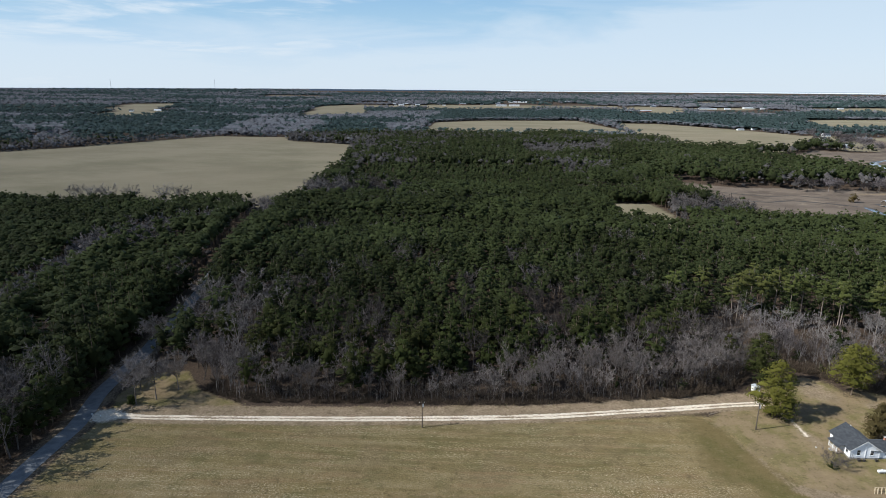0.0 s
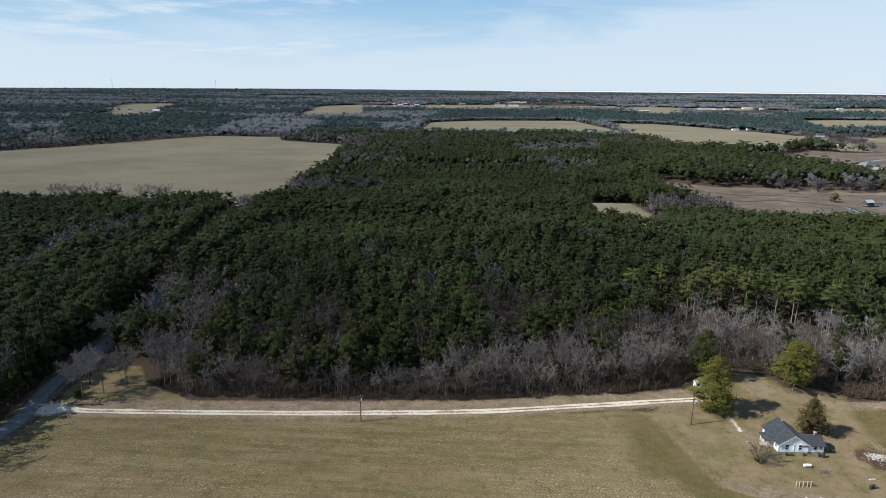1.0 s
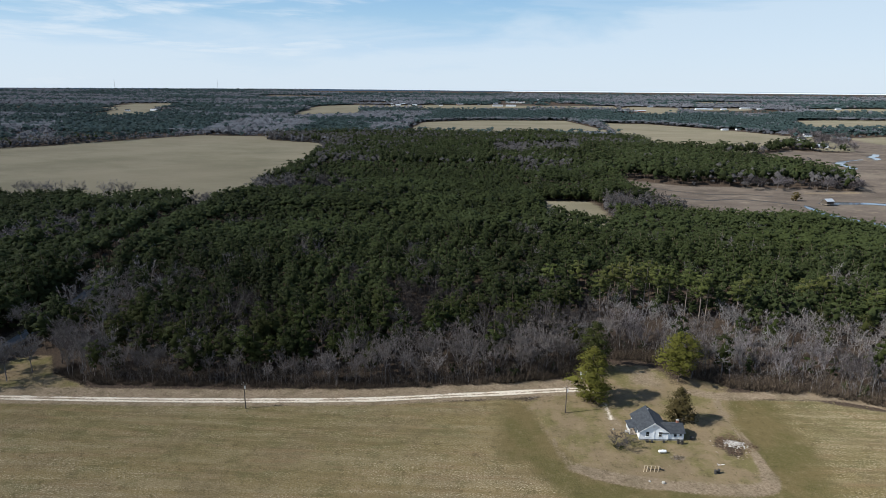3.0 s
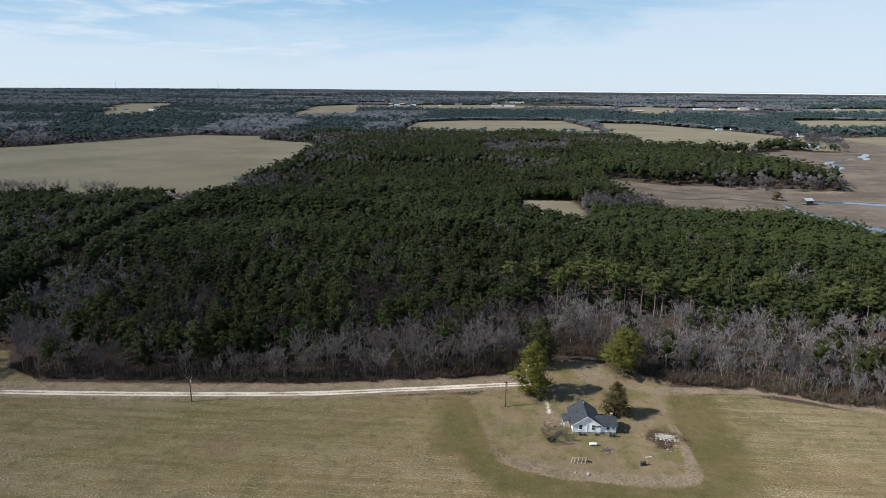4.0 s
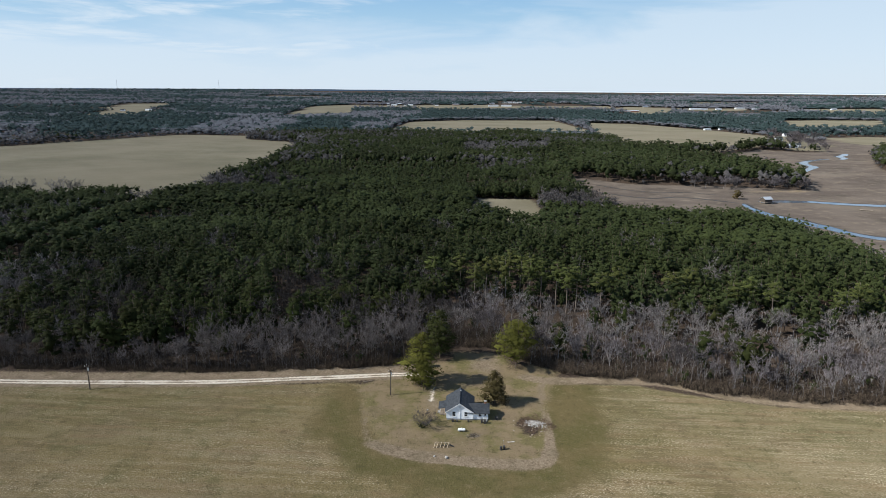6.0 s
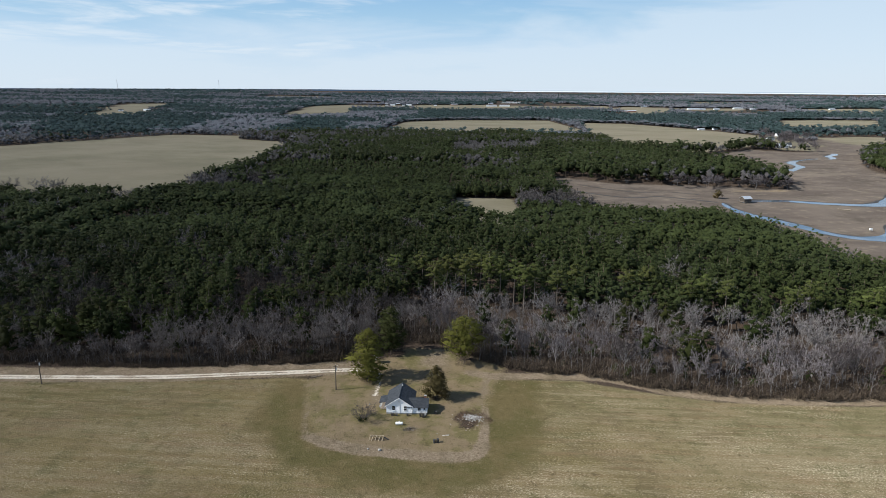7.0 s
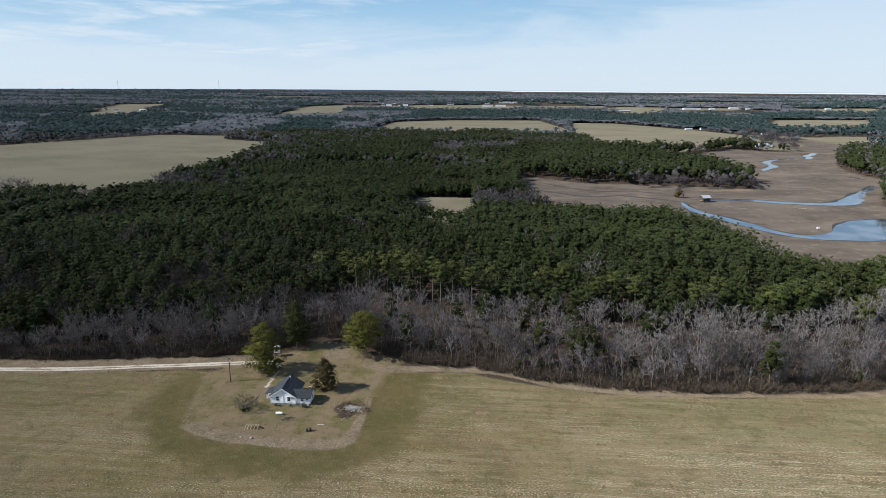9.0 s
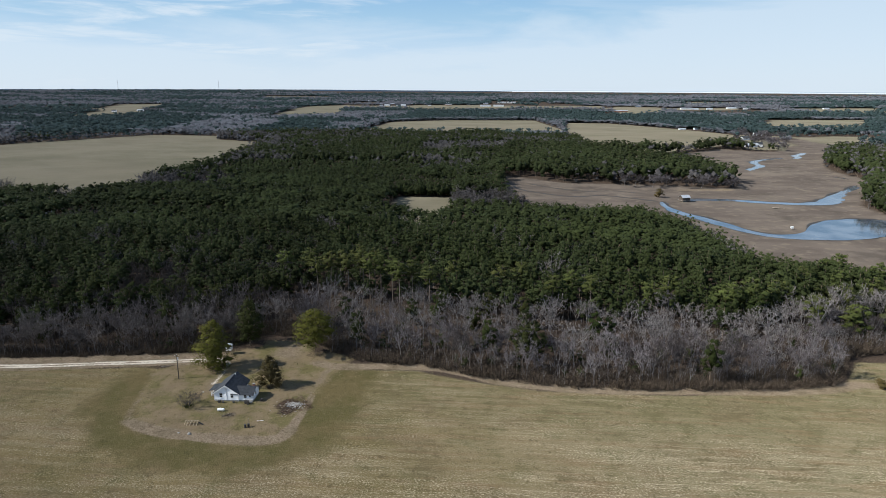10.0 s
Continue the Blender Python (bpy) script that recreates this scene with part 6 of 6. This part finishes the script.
boathouse(325, 508)
walkway = top_thing("dock", "low grey plank dock on the marsh", "dock")
for i in range(14):
    part("plank", box(i * 0.62, i * 0.62 + 0.56, -1.0, 1.0, 0.5, 0.58), m_wood, walkway)
for i in (0, 4, 8):
    for s in (-0.9, 0.9):
        part("pile", tube((i + 0.3, s, -0.6), (i + 0.3, s, 0.9), 0.09, n=6), m_wood, walkway)
walkway.matrix_basis = pose(385, 485, -2.2, 0, 0, -15)
blind = top_thing("duck_blind", "small white box on posts in the marsh", "blind")
part("box", box(-0.8, 0.8, -0.7, 0.7, 0.8, 2.0, bevel=0.04), m_white, blind)
for sx in (-0.7, 0.7):
    for sy in (-0.6, 0.6):
        part("leg", tube((sx, sy, -0.4), (sx, sy, 0.8), 0.06, n=6), m_wood, blind)
blind.matrix_basis = pose(367, 408, -2.2)
marsh_tree = pine_thing(8.5, 4.6, 0.3, 18, 300, 0.4, 10, m_cedar, name="cedar_tree", label="dark cedar standing alone at the marsh edge", category="cedar tree", core=0.6)
marsh_tree.matrix_basis = pose(309, 526, -2.0)


def far_house(w, d, eave, ridge, wall, roof, label):
    ob = top_thing("far_house", label, "house", "far houses")
    part("wall", gable_walls(0, w, 0, d, -0.3, eave, ridge, "x"), wall, ob)
    for s in (0, 1):
        part("roof", slab((-0.4, -0.4 if s else d + 0.4, eave - 0.2), (w + 0.4, -0.4 if s else d + 0.4, eave - 0.2), (w + 0.4, d / 2, ridge), (-0.4, d / 2, ridge), 0.15), roof, ob)
    for k in range(max(2, int(w // 4))):
        x = (k + 0.5) * w / max(2, int(w // 4))
        win = part("window", box(x - 0.5, x + 0.5, -0.05, 0.02, 1.0, 2.4), m_glass, ob)
        part("frame", box(x - 0.6, x + 0.6, -0.04, 0.01, 0.9, 1.0), m_trim, win)
    return ob


white_house = far_house(14, 8, 3.4, 6.2, m_siding, m_roof, "distant white house among bare trees")
tin_house = far_house(22, 10, 3.2, 5.4, m_siding, m_tin, "distant long white building with a pale roof")
brick_house = far_house(30, 14, 4.5, 6.5, m_brick, m_tin, "distant low red brick building")
big_shed = far_house(44, 20, 5.0, 7.0, m_white, m_tin, "distant large white shed in the town")
first = set()
SITES = [(tin_house, 546, 990, 12), (white_house, 592, 1130, 20), (white_house, 648, 1230, 5), (white_house, 562, 1006, -10), (white_house, 587, 1398, 15), (tin_house, 553, 1388, 8), (tin_house, 1146, 1946, 8), (tin_house, 1171, 1925, 12),
         (big_shed, 84, 2790, 3), (big_shed, 140, 2800, -2), (big_shed, 153, 3163, 3), (big_shed, 200, 3170, -4), (big_shed, 191, 3515, 2), (big_shed, 324, 3465, 0), (tin_house, 436, 3554, 5), (big_shed, 430, 3209, 5), (big_shed, -496, 3218, -4), (big_shed, -452, 3301, 0),
         (white_house, -359, 2799, 8), (tin_house, -340, 2810, -3), (big_shed, -411, 3384, 0), (white_house, -287, 2816, 6), (tin_house, -270, 2830, 0), (big_shed, -260, 3142, 3), (brick_house, -332, 2866, 5),
         (brick_house, 526, 2295, 5), (brick_house, 560, 2320, -8), (brick_house, 598, 2360, 0), (big_shed, 739, 2890, 0), (tin_house, 751, 2836, 12), (big_shed, 879, 2600, 2), (tin_house, 924, 2604, 0), (tin_house, 981, 2612, 4), (big_shed, 1078, 2670, 0), (tin_house, 1127, 2630, 3),
         (tin_house, 1439, 2655, 6), (big_shed, -1389, 2786, 8), (white_house, -1237, 1985, 0), (white_house, -1212, 1990, 5), (white_house, -1134, 2055, 5), (tin_house, -1081, 2116, 0)]
r = random.Random(8)
for i in range(14):
    SITES.append((r.choice((white_house, white_house, tin_house, brick_house)), r.uniform(-470, 330), r.uniform(2830, 3080), r.uniform(-30, 30)))
for model, px, py, turn in SITES:
    m = pose(px, py, float(rise(np.float64(px), np.float64(py))), 0, 0, turn)
    if model.name in first:
        ob = copy_thing(model, m)
        ob.scale = (0.65, 0.65, 0.65) if 1380 < py < 1400 else (1, 1, 1)
    else:
        first.add(model.name)
        model.matrix_basis = m


def mast(x, y, h):
    ob = top_thing("radio_mast", "thin lattice radio mast on the skyline", "mast", "masts on the skyline")
    z0 = float(rise(np.float64(x), np.float64(y)))
    for k in range(3):
        a = 2.1 * k
        part("leg", tube((1.2 * math.cos(a), 1.2 * math.sin(a), 0), (0.9 * math.cos(a), 0.9 * math.sin(a), h), 0.35, 0.3, n=5), m_tin, ob)
    for z in range(5, int(h), 8):
        part("brace", tube((1.1, 0, z), (-0.6, 0.95, z + 4), 0.12, n=4), m_tin, ob)
    ob.matrix_basis = pose(x, y, z0 - 1)


mast(-1770, 4330, 75)
mast(-2390, 4150, 70)


def skyline(name, a0, a1, low, high, colour, label, drop=0.0):
    """Plain strip of distance along the horizon, between two bearings; it glows in its colour."""
    rows = []
    for i in range(41):
        a = radians(a0 + (a1 - a0) * i / 40)
        rows.append([(90 + 4900 * math.sin(a), 4900 * math.cos(a), z) for z in (low, high - drop * max(0.0, (i - 26) / 14) + 0.8 * math.sin(i * 1.7))])
    rows = np.array(rows)
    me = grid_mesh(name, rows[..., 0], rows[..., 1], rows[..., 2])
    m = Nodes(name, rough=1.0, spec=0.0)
    # emission on a black base gives the strip its hazy brightness
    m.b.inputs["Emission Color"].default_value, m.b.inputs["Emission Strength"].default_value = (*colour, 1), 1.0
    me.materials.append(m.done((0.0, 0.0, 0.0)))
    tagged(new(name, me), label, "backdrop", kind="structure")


skyline("backdrop", -48, 2, 20, 58.5, (0.055, 0.085, 0.135), "glowing hazy blue strip for woods on the skyline", 8.0)
skyline("backdrop", 2, 42, 20, 48, (0.085, 0.120, 0.170), "glowing hazy blue strip for the coast on the skyline")
skyline("backdrop", 1, 42, 48.02, 54.5, (0.78, 0.87, 0.93), "glowing pale strip for bay water on the skyline")
skyline("backdrop", 1, 42, 54.52, 58, (0.40, 0.53, 0.66), "glowing hazy strip for the far shore beyond the bay")

# ---------------------------------------------------------------- grass
def tufts(n, x0, x1, y0, y1, keep, h, name, label):
    gx_, gy_ = rng.uniform(x0, x1, n), rng.uniform(y0, y1, n)
    ok = keep(gx_, gy_)
    gx_, gy_ = gx_[ok], gy_[ok]
    kinds = []
    for _ in range(4):
        p0 = np.zeros((4, 3)) + rng.normal(0, 0.1, (4, 3)) * [1, 1, 0]
        p1 = p0 + rng.normal(0, 0.16, (4, 3)) * [1, 1, 0] + np.array([0, 0, 1]) * rng.uniform(0.5, 1.0, (4, 1)) * h
        kinds.append((slivers(p0, p1, np.full(4, 0.09), rng), np.zeros(4, np.int32)))
    at = np.stack([gx_, gy_, rise(gx_, gy_) - 0.02], 1)
    tone = np.clip(0.75 * rng.random(len(gx_)) ** 1.3 + 0.45 * (slow(gx_, gy_, 3.0, 61) - 0.4), 0, 1)
    plant(name, kinds, rng.integers(0, 4, len(gx_)), at, rng.uniform(0.5, 1.3, len(gx_)), tone, [m_grass], label, "grass", rng)


def lawn(x, y):
    on = inside(YARD, x, y) | inside(CORNER, x, y)
    on &= (away(DRIVE_S, x, y) > 1.2) & (away(TRACK_S, x, y) > 2.0) & (away(RING_S, x, y) > 1.0)
    return on & ~((x > 93) & (x < 106) & (y > 141) & (y < 152)) & (slow(x, y, 2.6, 62) > 0.25)


def roadside(x, y):
    d = np.minimum(away(TRACK_S, x, y), away(EDGE_S, x, y))
    return (d > 2.0) & (d < 9) & (slow(x, y, 2.2, 63) > 0.4)


tufts(9000, -104, 134, 108, 185, lawn, 0.11, "lawn_grass", "rough winter lawn grass, part straw and part green")
tufts(6000, -100, 345, 146, 182, roadside, 0.26, "verge_grass", "dry grass tufts along the track and the wood")
